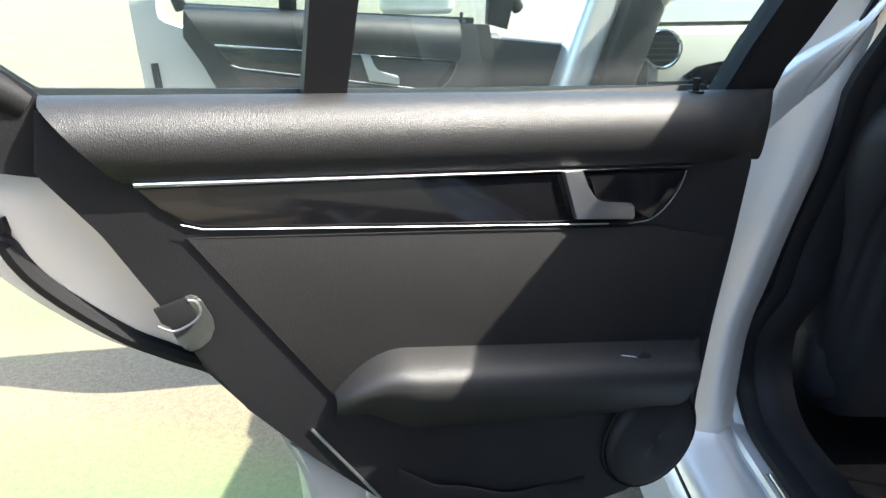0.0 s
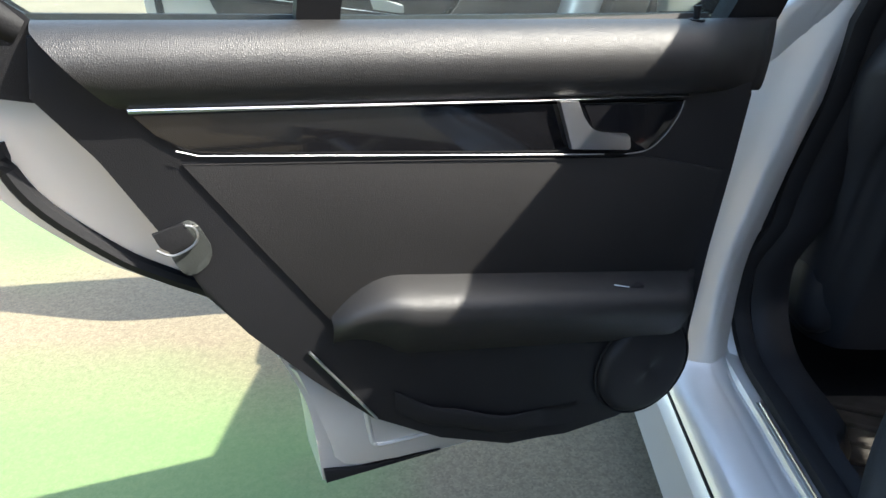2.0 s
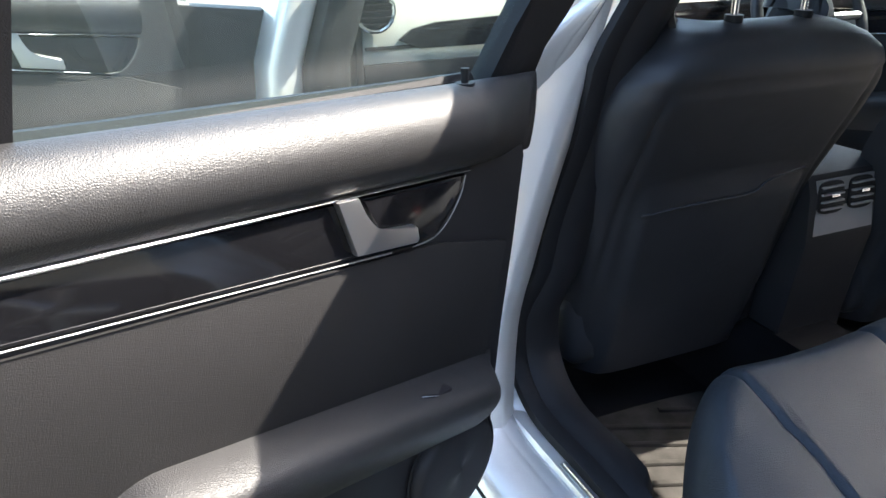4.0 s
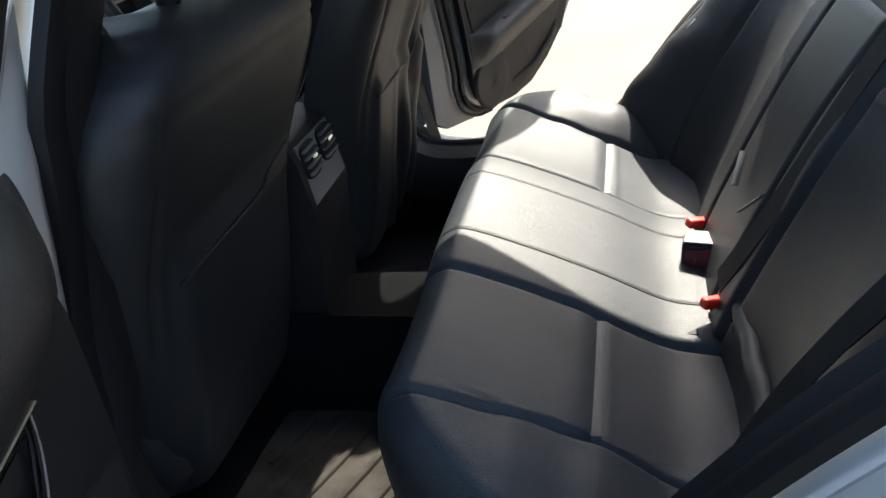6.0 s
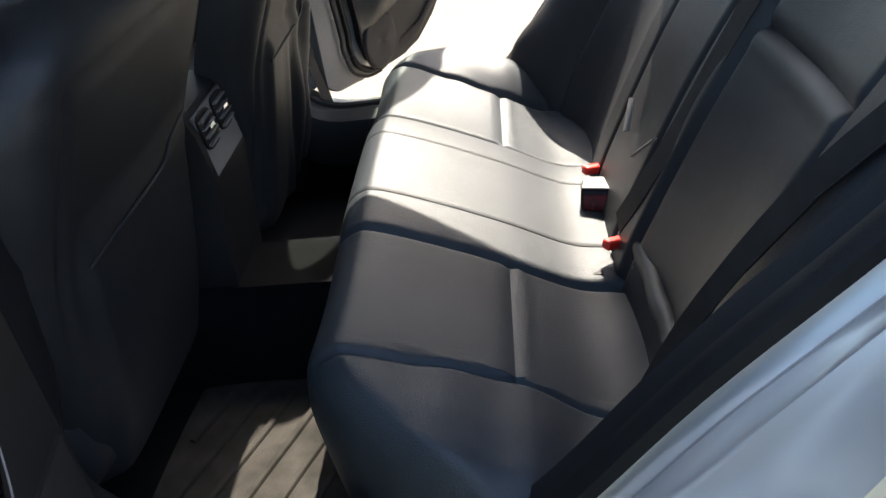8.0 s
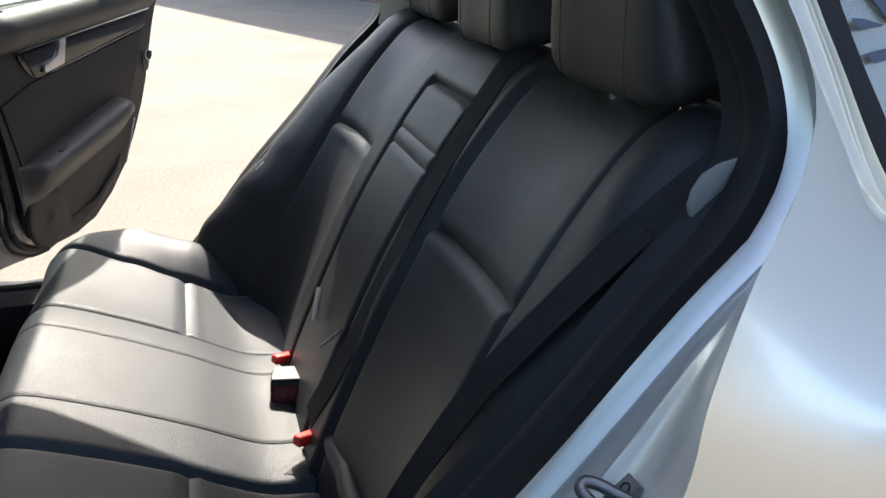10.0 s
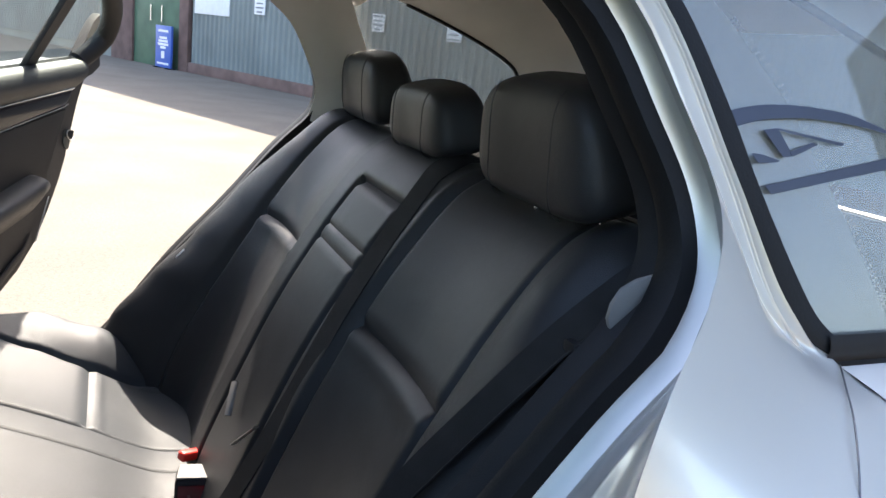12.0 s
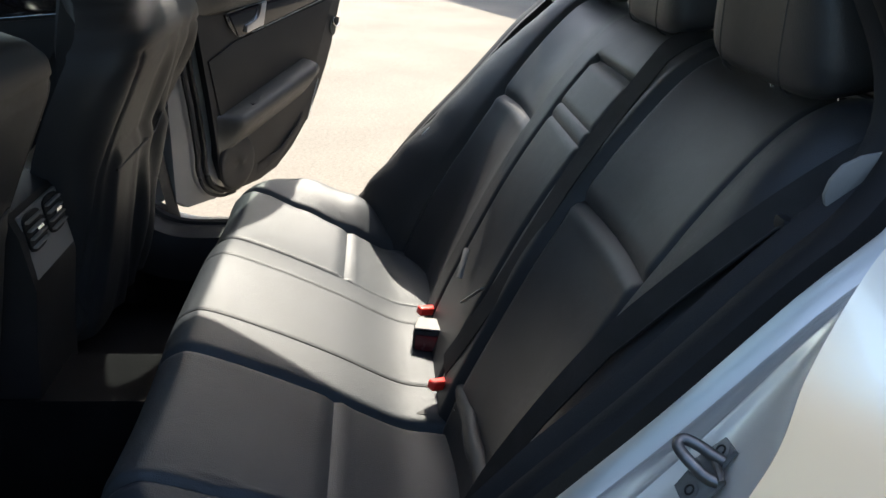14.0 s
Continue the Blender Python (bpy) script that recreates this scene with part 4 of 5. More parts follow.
def top_z(y):
    return lerp_curve([(0.08, 0.375), (0.14, 0.385), (0.205, 0.398), (0.31, 0.452), (0.42, 0.502), (0.52, 0.540)], y)


def cushion(u, v):
    x = -0.705 + 1.41 * u
    y, z = CUSH_S[int(round(v * 80))]
    ax = abs(x)
    face = 1.0 if z > 0.50 or y < 0.5 else smooth01(0.40, 0.50, z)
    # rounded outer corners of the front
    d = (-0.13 if x > 0 else -0.16) * max(0.0, (ax - 0.48) / 0.19) ** 1.8
    if v <= 0.50:
        z0 = z
        y = 0.08 + (y - 0.08) * (0.44 + d) / 0.44
        z = z0 if d == 0 else top_z(y)
    else:
        z += (top_z(0.52 + d) - 0.540) * smooth01(0.30, 0.50, z)
        y += d
    front = smooth01(0.30, 0.55, y)
    outer = 0.49 + 0.02 * front + 0.03 * (1 - smooth01(0.12, 0.31, y))
    h = 0.0
    if 0.215 < ax < outer:
        q = (ax - 0.215) / (outer - 0.215)
        h -= 0.010 * math.sin(math.pi * q)
        if y < 0.31:
            h -= 0.004
    if ax >= outer:
        q = (ax - outer) / (0.705 - outer)
        h += (0.036 * q + (0.010 + 0.026 * smooth01(0.10, 0.20, y) * (1 - smooth01(0.28, 0.46, y))) * math.sin(math.pi * q) if x > 0 else 0.010 * smooth01(0.0, 0.5, q)) * smooth01(0.06, 0.16, y) - (0.022 if x > 0 else 0.045) * max(0.0, (q - 0.70) / 0.30) ** 2.2
    if ax < 0.215:
        h += 0.013 * (1 - (ax / 0.215) ** 4)
    g = groove(ax - 0.215, 0.0065) * 0.011 + groove(ax - outer, 0.0065) * 0.012
    if 0.215 < ax < outer:
        g += groove(y - 0.313, 0.006) * 0.010 - groove(y - 0.298, 0.009) * 0.004
    g += groove(ax - 0.112, 0.0026) * 0.004
    h -= g * face
    if x > outer:
        x = outer + (x - outer) * 0.75
    return (x, y, z + h * (0.35 + 0.65 * face))


part("seat_base", box(-0.65, 0.65, 0.0, 0.40, 0.15, 0.34, 0.02), CARPET, bench, "dark carpeted seat base")
cushion_ob = part("cushion", grid(cushion, 300, 80), PERF, bench, "black leather seat cushion")
for k in (-1, 1):
    line = [Vector(cushion((0.705 + k * 0.112) / 1.41, v / 80)) + Vector((0, 0, 0.0012)) for v in range(2, 66)]
    part("stitched_seam", tube(line, 0.0016, 6), RUBBER, cushion_ob, "dark stitched seam")

BACK = [(0.36, 0.130), (0.45, 0.103), (0.55, 0.064), (0.61, 0.039), (0.70, 0.0), (0.78, -0.040), (0.85, -0.080), (0.90, -0.110), (0.96, -0.152), (1.0, -0.184), (1.028, -0.218), (1.042, -0.26), (1.03, -0.33)]
BACK_S = spline(BACK, 91)


def bolster(x, z):
    """How far the side bolster by the driver's side opening sweeps forward."""
    return lerp_curve([(0.36, 0.20), (0.45, 0.195), (0.514, 0.19), (0.617, 0.143), (0.706, 0.092), (0.81, 0.055), (0.93, 0.022), (1.0, 0.0)], z) * smooth01(0.40, 0.69, x)


def backrest(u, v):
    x = -0.70 + 1.40 * u
    z, y = BACK_S[int(round(v * 90))]
    ax = abs(x)
    h = 0.0
    outer = 0.50
    if 0.20 < ax < outer:
        h -= 0.020 * math.sin(math.pi * (ax - 0.20) / (outer - 0.20))
        h -= groove(z - 0.815, 0.008) * 0.010 - groove(z - 0.797, 0.012) * 0.003
    if ax >= outer:
        s = (ax - outer) / (0.70 - outer)
        h += 0.022 * math.sin(math.pi * min(1, s * 1.1)) - 0.10 * max(0.0, s - 0.5) ** 2
    if ax < 0.20:
        h += 0.008
        if z < 0.965:
            h -= groove(ax - 0.112, 0.006) * 0.014
        if ax < 0.112:
            h -= groove(z - 0.965, 0.006) * 0.014 + groove(z - 0.884, 0.003) * 0.004 + groove(z - 0.857, 0.003) * 0.004
    h -= groove(ax - 0.20, 0.0075) * 0.012 + groove(ax - outer, 0.008) * 0.012
    if ax > outer:
        x -= math.copysign((ax - outer) * 0.32 * smooth01(0.86, 0.98, z), x)
    return (x, y + h * 0.86 + bolster(x, z), z + h * 0.5)


part("backrest", grid(backrest, 280, 90), LEATHER, bench, "black leather backrest")
part("foot_roll", tube([(0.16 - 0.0315 * k, 0.086 + 0.002 * math.sin(k * 1.7), 0.446 + 0.002 * math.sin(k * 2.3)) for k in range(25)], 0.018, 14), LEATHER, bench, "soft leather roll at the foot of the backrest")


def headrest(cx, y0, z0, w, h):
    hr = thing("headrest", "black leather headrest on two chrome posts", "headrest", "rear headrests", m=pose(cx, y0, z0, -14, 0, 0))
    bmh = bmesh.new()
    bmesh.ops.create_cube(bmh, size=1)
    bmesh.ops.subdivide_edges(bmh, edges=bmh.edges[:], cuts=9, use_grid_fill=True)
    for v in bmh.verts:
        p = v.co * 2
        s = Vector((p.x, p.y, p.z))
        r = (abs(s.x) ** 4 + abs(s.y) ** 4 + abs(s.z) ** 4) ** 0.25
        s = s / r if r > 0 else s
        v.co = Vector((s.x * w / 2 * (1 - 0.10 * s.z - 0.08 * max(0.0, s.z) ** 3), s.y * 0.055 * (1 - 0.2 * s.z) + 0.012 * s.x * s.x, s.z * h / 2 + h / 2 + 0.02))
    pad = part("pad", bmh, LEATHER, hr)
    for sx in (-1, 1):
        part("seam", tube([(sx * w * 0.27, 0.0605 * (1 - 0.2 * k) * (1 - abs(k) ** 4) ** 0.25 + 0.0035, k * h / 2 + h / 2 + 0.02) for k in [-0.93 + 0.0775 * q for q in range(25)]], 0.0010, 6), LEATHER, pad, "sewn seam")
    for sx in (-1, 1):
        part("post", tube([(sx * w * 0.28, 0, -0.03), (sx * w * 0.28, 0, 0.05)], 0.005, 10), CHROME, hr)
    return hr


headrest(-0.43, -0.245, 1.03, 0.27, 0.155)
headrest(0.0, -0.265, 1.03, 0.25, 0.115)
headrest(0.43, -0.30, 1.03, 0.27, 0.15)
cover = thing("luggage_cover", "black luggage cover behind the rear seat", "luggage cover")
part("cassette", prism([(-0.36, 0.965), (-0.35, 0.985), (-0.365, 1.002), (-0.43, 1.006), (-0.445, 0.99), (-0.44, 0.965)], 1.22, "x", -0.61, 0.004), PLASTIC, cover, "dark cassette housing")
part("rail", tube([(-0.60, -0.385, 1.006), (0.60, -0.385, 1.006)], 0.005, 8), RUBBER, cover)
part("rail", tube([(-0.60, -0.415, 1.008), (0.60, -0.415, 1.008)], 0.004, 8), GREYTRIM, cover)
part("blind", box(-0.58, 0.58, -1.20, -0.44, 0.972, 0.976), CARPET, cover, "dark pulled-out blind")

# small outline marks on the far side trim
mark = thing("trim_label", "faint grey outlined label on the dark side trim", "label")
part("outline", tube([(0.6475, 0.087, 0.609), (0.6475, 0.064, 0.606), (0.6475, 0.071, 0.592), (0.6475, 0.044, 0.588), (0.6475, 0.019, 0.582)], 0.0013, 6), GREYTRIM, mark)
part("outline", tube([(0.6475, 0.075, 0.562), (0.6475, 0.053, 0.560), (0.6475, 0.059, 0.532), (0.6475, 0.078, 0.535)], 0.0013, 6), GREYTRIM, mark)

# ---- front seats ----
def front_seat(cx, label, back_y=0.0, folds=0.0):
    s = thing("front_seat", label, "car seat", "front seats", m=pose(cx, back_y, 0))
    prof = [(0.30, 0.93), (0.40, 0.90), (0.55, 0.865), (0.70, 0.835), (0.85, 0.80), (0.93, 0.778), (0.97, 0.775), (1.005, 0.795), (1.022, 0.835), (1.018, 0.88)]
    ps = spline(prof, 51)

    def back(u, v):
        a = -1 + 2 * u
        z, y = ps[int(round(v * 50))]
        half = lerp_curve([(0.30, 0.22), (0.5, 0.25), (0.68, 0.276), (0.76, 0.292), (0.84, 0.298), (0.89, 0.294), (0.93, 0.282), (0.965, 0.258), (0.99, 0.225), (1.010, 0.180), (1.022, 0.13)], z)
        y -= 0.050 * smooth01(0.66, 0.98, z)
        px = half * math.sin(a * math.pi / 2)
        # back shell: raised map pocket, seams
        q = abs(px)
        h = 0.0
        if z < 0.736 and q < 0.20:
            h += 0.014 * smooth01(0.20, 0.17, q) * smooth01(0.736, 0.711, z)
        h -= 0.006 * groove(q - 0.225, 0.006) * (1.0 if z < 0.93 else 0.0)
        # loose upright folds in the cover
        h += folds * (math.sin(px * 62 + 9 * z) + 0.5 * math.sin(px * 37 - 14 * z)) * smooth01(-0.10, 0.04, px) * smooth01(0.98, 0.85, z)
        h -= 0.005 * groove(z - 0.93, 0.006)
        return (px, y + 0.12 * abs(a) ** 5 - h, z)
    part("seat_back", grid(back, 90, 50, thick=0.05), LEATHER, s, "black leather seat back")
    part("pocket_edge", tube(spline([(-0.19, 0.824, 0.692), (-0.08, 0.816, 0.700), (0.05, 0.814, 0.704), (0.09, 0.809, 0.727), (0.18, 0.814, 0.738)], 20), 0.0028, 6), LEATHER, s, "piped map pocket edge")
    part("seat_base", box(-0.25, 0.25, 0.92, 1.40, 0.32, 0.50, 0.05, seg=3), LEATHER, s)
    for sx in (-1, 1):
        post = part("post", tube([(sx * 0.075, 0.79, 1.015), (sx * 0.075, 0.79, 1.12)], 0.006, 10), CHROME, s)
        part("collar", tube([(sx * 0.075, 0.79, 1.020), (sx * 0.075, 0.79, 1.032)], 0.015, 12), RUBBER, post)
    part("headrest_pad", box(-0.14, 0.14, 0.74, 0.85, 1.12, 1.31, 0.045, seg=4), LEATHER, s)
    return s


front_seat(-0.308, "black leather front seat with a map pocket")
front_seat(0.385, "black leather front seat behind the steering wheel, sun on its back", -0.07, 0.0115)

# rear end of the centre console
cons = thing("centre_console", "dark centre console with two air vents facing the rear", "console")
part("housing", prism([(0.86, 0.20), (0.84, 0.45), (0.822, 0.56), (0.835, 0.66), (0.85, 0.70), (0.89, 0.72), (1.4, 0.70), (1.4, 0.20)], 0.190, "x", -0.072, 0.008), PLASTIC, cons)
face = part("vent_panel", prism([(-0.056, 0.575), (0.112, 0.575), (0.108, 0.69), (-0.052, 0.69)], 0.012, "y", -0.006, 0.003), GREYTRIM, cons, "grey vent panel")
face.matrix_basis = Matrix.Translation((0, 0.826, 0.56)) @ Matrix.Rotation(radians(-9), 4, "X") @ Matrix.Translation((0, 0, -0.56))
for vx in (-0.016, 0.068):
    v = part("air_vent", prism(spline([(vx - 0.032, 0.626), (vx, 0.620), (vx + 0.032, 0.626), (vx + 0.034, 0.655), (vx + 0.030, 0.682), (vx, 0.688), (vx - 0.030, 0.682), (vx - 0.034, 0.655)], 32, True), 0.006, "y", -0.010, 0.001), RUBBER, cons, "black air vent")
    v.matrix_basis = face.matrix_basis
    # slats are dark; their grey paints in light reflections
    for k in range(4):
        part("slat", box(vx - 0.029, vx + 0.029, -0.017, -0.009, 0.629 + k * 0.015, 0.633 + k * 0.015, 0.001), GREYTRIM, v, "dark vent slat, grey for the light it reflects")
    part("thumb_slide", box(vx - 0.010, vx + 0.012, -0.0195, -0.012, 0.6555, 0.6610), CHROME, v)

# ---- dashboard ----
dash = thing("dashboard", "two-tone dashboard with a round chrome air vent", "dashboard")
part("lower_dash", prism([(1.64, 0.45), (1.60, 0.60), (1.60, 0.846), (1.95, 0.846), (1.95, 0.45)], 1.46, "x", -0.745, 0.01), PLASTIC, dash, "dark lower dashboard and glove box")
part("pale_band", prism([(1.612, 0.846), (1.606, 0.875), (1.615, 0.95), (1.630, 1.005), (1.70, 1.045), (1.95, 1.06), (1.95, 0.846)], 1.46, "x", -0.745, 0.008), DASHTOP, dash, "pale dashboard band")
part("dash_top", prism([(1.66, 1.035), (1.74, 1.075), (2.05, 1.09), (2.30, 1.07), (2.30, 0.95), (1.96, 0.95), (1.96, 1.05), (1.72, 1.05)], 1.42, "x", -0.71, 0.006), DASHGREY, dash, "dull grey dashboard top")
part("inlay", prism([(-0.655, 0.900), (-0.60, 0.878), (0.70, 0.868), (0.70, 0.950), (-0.30, 0.948), (-0.56, 0.938), (-0.62, 0.925)], 0.012, "y", 1.598, 0.003), GLOSS, dash, "gloss black dash inlay")
part("gap_line", box(-0.74, -0.60, 1.600, 1.607, 0.880, 0.888), RUBBER, dash)


def round_vent(x, z):
    v = part("air_vent", tube([(x + 0.047 * math.cos(a * 0.2618), 1.593, z + 0.047 * math.sin(a * 0.2618)) for a in range(24)], 0.006, 8, True), CHROME, dash, "round air vent with chrome ring")
    bmv = bmesh.new()
    bmesh.ops.create_circle(bmv, cap_ends=True, radius=0.045, segments=24, matrix=Matrix.Translation((x, 1.600, z)) @ Matrix.Rotation(radians(90), 4, "X"))
    part("vent_back", bmv, RUBBER, v)
    for k in range(-2, 3):
        w = math.sqrt(0.042 ** 2 - (k * 0.015) ** 2)
        part("slat", box(x - w, x + w, 1.588, 1.598, z + k * 0.015 - 0.002, z + k * 0.015 + 0.002), PLASTIC, v)


round_vent(-0.715, 0.972)
round_vent(0.715, 0.972)
mid = part("middle_vent", box(-0.27, -0.19, 1.588, 1.604, 0.955, 1.015, 0.006), CHROME, dash, "chrome framed middle air vent")
part("vent_back", box(-0.262, -0.198, 1.584, 1.589, 0.963, 1.007, 0.002), RUBBER, mid)
endcap = part("end_cap", box(-0.765, -0.746, 1.60, 1.95, 0.60, 1.03, 0.006), PLASTIC, dash, "black dashboard end cap")
part("warning_label", tube(spline([(-0.766, 1.66, 0.905), (-0.766, 1.675, 0.89), (-0.766, 1.68, 0.87), (-0.766, 1.665, 0.855), (-0.766, 1.65, 0.87), (-0.766, 1.648, 0.89)], 18, True), 0.003, 6, True), RED, endcap, "round red warning label")

# front pillar and door jamb of the near side
def leaning(bm):
    for v in bm.verts:
        v.co.x += 0.32 * max(0.0, v.co.z - 0.86) - 0.022
    return bm


def upright(outline, z0, z1):
    """A post of many short lengths, so that it can lean above the belt line."""
    ring_pts = spline(outline, 28, True)
    return leaning(grid(lambda u, v: (*ring_pts[int(round(u * 28)) % 28], z0 + (z1 - z0) * v), 28, 12))


part("front_jamb", upright([(-0.985, 1.52), (-0.930, 1.50), (-0.895, 1.53), (-0.890, 1.70), (-0.97, 1.74)], 0.30, 1.28), PAINT, car, "silver front door jamb")
part("front_seal", upright([(-0.890, 1.50), (-0.80, 1.52), (-0.765, 1.60), (-0.80, 1.72), (-0.888, 1.70)], 0.34, 1.24), RUBBER, car, "black front door seal")
for side in (-1, 1):
    part("front_pillar", tube([(side * 0.80, 1.72, 0.98), (side * 0.72, 1.50, 1.16), (side * 0.62, 1.22, 1.33), (side * 0.55, 1.05, 1.39)], 0.04, 10), PAINT, car, "silver windscreen pillar")

# front end: windscreen, bonnet, wings, bumper, lamps
ws = part("windscreen", grid(across([(0.60, 1.29, 1.36), (0.66, 1.50, 1.26), (0.72, 1.75, 1.13), (0.74, 2.02, 1.0)], bow=-0.10), 24, 20), GLASS, car, "tinted windscreen glass")
ws.visible_shadow = False
part("bonnet", grid(across([(0.76, 2.00, 0.985), (0.78, 2.30, 0.95), (0.76, 2.70, 0.89), (0.66, 3.10, 0.80)], bow=-0.10), 24, 20, thick=0.006), PAINT, car, "silver bonnet")
part("front_bumper", grid(across([(0.66, 3.10, 0.79), (0.76, 3.16, 0.66), (0.82, 3.18, 0.46), (0.78, 3.12, 0.22)], bow=-0.14), 24, 20, thick=0.006), PAINT, car, "silver front bumper")
for side in (-1, 1):
    fw = spline([(0.76, 0.98), (0.82, 0.955), (0.885, 0.88), (0.90, 0.78), (0.895, 0.64)], 21)

    def front_wing(u, v):
        y = 1.745 + 1.36 * u
        x, z = fw[int(round(v * 20))]
        t = u * u
        return (side * (x - 0.11 * t), y, z - 0.17 * t * smooth01(0.64, 0.98, z))
    part("front_wing", grid(front_wing, 30, 20), PAINT, car, "silver front wing")
    part("head_lamp", prism([(side * 0.50, 0.72), (side * 0.78, 0.72), (side * 0.76, 0.84), (side * 0.58, 0.80)], 0.20, "y", 2.98, 0.01), CHROME, car, "clear head lamp")
    for wy in (-0.30, 2.46):
        rim = part("wheel", tube([(side * 0.79, wy + 0.255 * math.cos(a * 0.2618), 0.315 + 0.255 * math.sin(a * 0.2618)) for a in range(24)], 0.06, 12, True), RUBBER, car, "black tyre")
        bmw = bmesh.new()
        bmesh.ops.create_circle(bmw, cap_ends=True, radius=0.20, segments=32, matrix=Matrix.Translation((side * 0.80, wy, 0.315)) @ Matrix.Rotation(radians(90), 4, "Y"))
        part("rim", bmw, RUBBER, rim)
        for a in range(5):
            c, s5 = math.cos(a * 1.2566), math.sin(a * 1.2566)
            part("spoke", tube([(side * 0.825, wy + 0.03 * c, 0.315 + 0.03 * s5), (side * 0.815, wy + 0.20 * c, 0.315 + 0.20 * s5)], 0.028, 8), SATIN, rim)

# ---- steering wheel ----
wheel = thing("steering_wheel", "black leather steering wheel with silver spokes", "steering wheel", m=pose(0.37, 1.30, 0.93, 65, 0, 0))
part("rim", tube([(0.18 * math.cos(a * 0.19635), 0.18 * math.sin(a * 0.19635), 0) for a in range(32)], 0.015, 10, True), LEATHER, wheel)
part("hub", box(-0.07, 0.07, -0.055, 0.055, -0.03, 0.02, 0.02), PLASTIC, wheel)
for a in (0, 180, 250, 290):
    c0, s0 = math.cos(radians(a)), math.sin(radians(a))
    part("spoke", tube([(0.06 * c0, 0.06 * s0, 0), (0.175 * c0, 0.175 * s0, 0)], 0.011, 8), SATIN, wheel)

# ---- gear lever ----
lever = thing("gear_lever", "silver and black gear lever on the centre console", "gear lever")
part("stalk", tube([(0.0, 1.22, 0.70), (0.0, 1.20, 0.79)], 0.012, 10), CHROME, lever)
part("knob", box(-0.026, 0.026, 1.165, 1.235, 0.785, 0.835, 0.018, seg=3), SATIN, lever)

# ---- seat belts and buckles ----
def buckle(x, y, z, rz, label):
    b = thing("belt_buckle", label, "belt buckle", "rear belt buckles", m=pose(x, y, z, 12, 0, rz))
    part("case", box(-0.020, 0.020, -0.060, -0.012, -0.014, 0.010, 0.005), PLASTIC, b)
    part("release", box(-0.010, 0.010, -0.045, 0.020, 0.004, 0.022, 0.006, seg=3), RED, b, "red release button")
    return b


buckle(0.122, 0.135, 0.412, 30, "black belt buckle with a red release button")
buckle(-0.150, 0.130, 0.414, 32, "black belt buckle with a red release button on the middle seat")
block = thing("double_buckle", "large dark belt buckle block with a worn shiny top", "belt buckle", m=pose(0.036, 0.128, 0.388, 8, 0, 80) @ Matrix.Scale(0.98, 4))
part("case", box(-0.036, 0.036, -0.034, 0.034, 0.0, 0.050, 0.010, seg=3), PLASTIC, block, "dark plastic case")
part("front_plate", box(-0.030, 0.030, 0.0325, 0.036, 0.006, 0.040, 0.003), material("dark_red_plastic", (0.10, 0.015, 0.018), 0.25, 0, 0, 1, 0.2, 30), block, "dark red release plate")
part("top_plate", box(-0.033, 0.033, -0.030, 0.031, 0.0495, 0.0535, 0.003), GREYTRIM, block, "worn grey top plate")
clip = thing("seat_clip", "small black clip at the rear of the cushion", "clip")
part("clip_body", box(-0.192, -0.168, 0.150, 0.172, 0.378, 0.394, 0.003), RUBBER, clip)
tag_ = thing("fabric_tag", "small black fabric tag with grey bars", "tag")
part("cloth", box(-0.226, -0.186, 0.100, 0.106, 0.385, 0.43, 0.002), RUBBER, tag_)
for k in range(5):
    part("printed_bar", box(-0.222, -0.216, 0.1065, 0.1072, 0.394 + k * 0.007, 0.397 + k * 0.007), SATIN, tag_)


def strap(name, label, pts, w, group="seat belts"):
    """A flat belt along points; w: half width along x."""
    t = thing(name, label, "seat belt", group)
    P = spline(pts, 30)
    part("webbing", grid(lambda u, v: (P[int(round(u * 29))][0] + (2 * v - 1) * w, P[int(round(u * 29))][1], P[int(round(u * 29))][2] + (2 * v - 1) * w * 0.35), 29, 4, thick=0.0016), WEBBING, t)
    return t


middle = strap("seat_belt", "black webbing of the middle seat belt with a steel tongue", [(-0.10, -0.300, 1.035), (-0.12, -0.245, 1.050), (-0.135, -0.200, 1.035), (-0.145, -0.165, 1.0), (-0.165, -0.06, 0.84), (-0.165, 0.035, 0.64), (-0.150, 0.085, 0.53), (-0.115, 0.115, 0.445)], 0.022)
part("tongue", tube([(-0.075, 0.086, 0.555), (-0.120, 0.060, 0.606)], 0.006, 8, flat=0.4), SATIN, middle, "steel belt tongue")
pull = thing("armrest_pull", "grey pull strap at the foot of the folding armrest", "strap")
part("loop", tube([(0.06, 0.066, 0.60), (0.045, 0.072, 0.585), (0.02, 0.082, 0.555)], 0.006, 8, flat=0.5), GREYTRIM, pull)
near_belt = strap("seat_belt", "black outer seat belt hanging over the bolster", [(-0.655, -0.20, 1.035), (-0.652, -0.165, 1.01), (-0.640, -0.110, 0.955), (-0.612, -0.058, 0.875), (-0.572, -0.004, 0.775), (-0.54, 0.045, 0.665), (-0.52, 0.10, 0.54), (-0.51, 0.14, 0.43)], 0.018)
part("belt_stop", box(-0.668, -0.650, -0.125, -0.112, 0.950, 0.966, 0.003), PLASTIC, near_belt, "small worn belt stop")
part("seam", tube([(-0.674, -0.163, 1.008), (-0.662, -0.108, 0.953), (-0.634, -0.056, 0.873), (-0.594, -0.002, 0.773), (-0.562, 0.047, 0.663)], 0.0016, 6), RUBBER, near_belt, "woven belt edge")
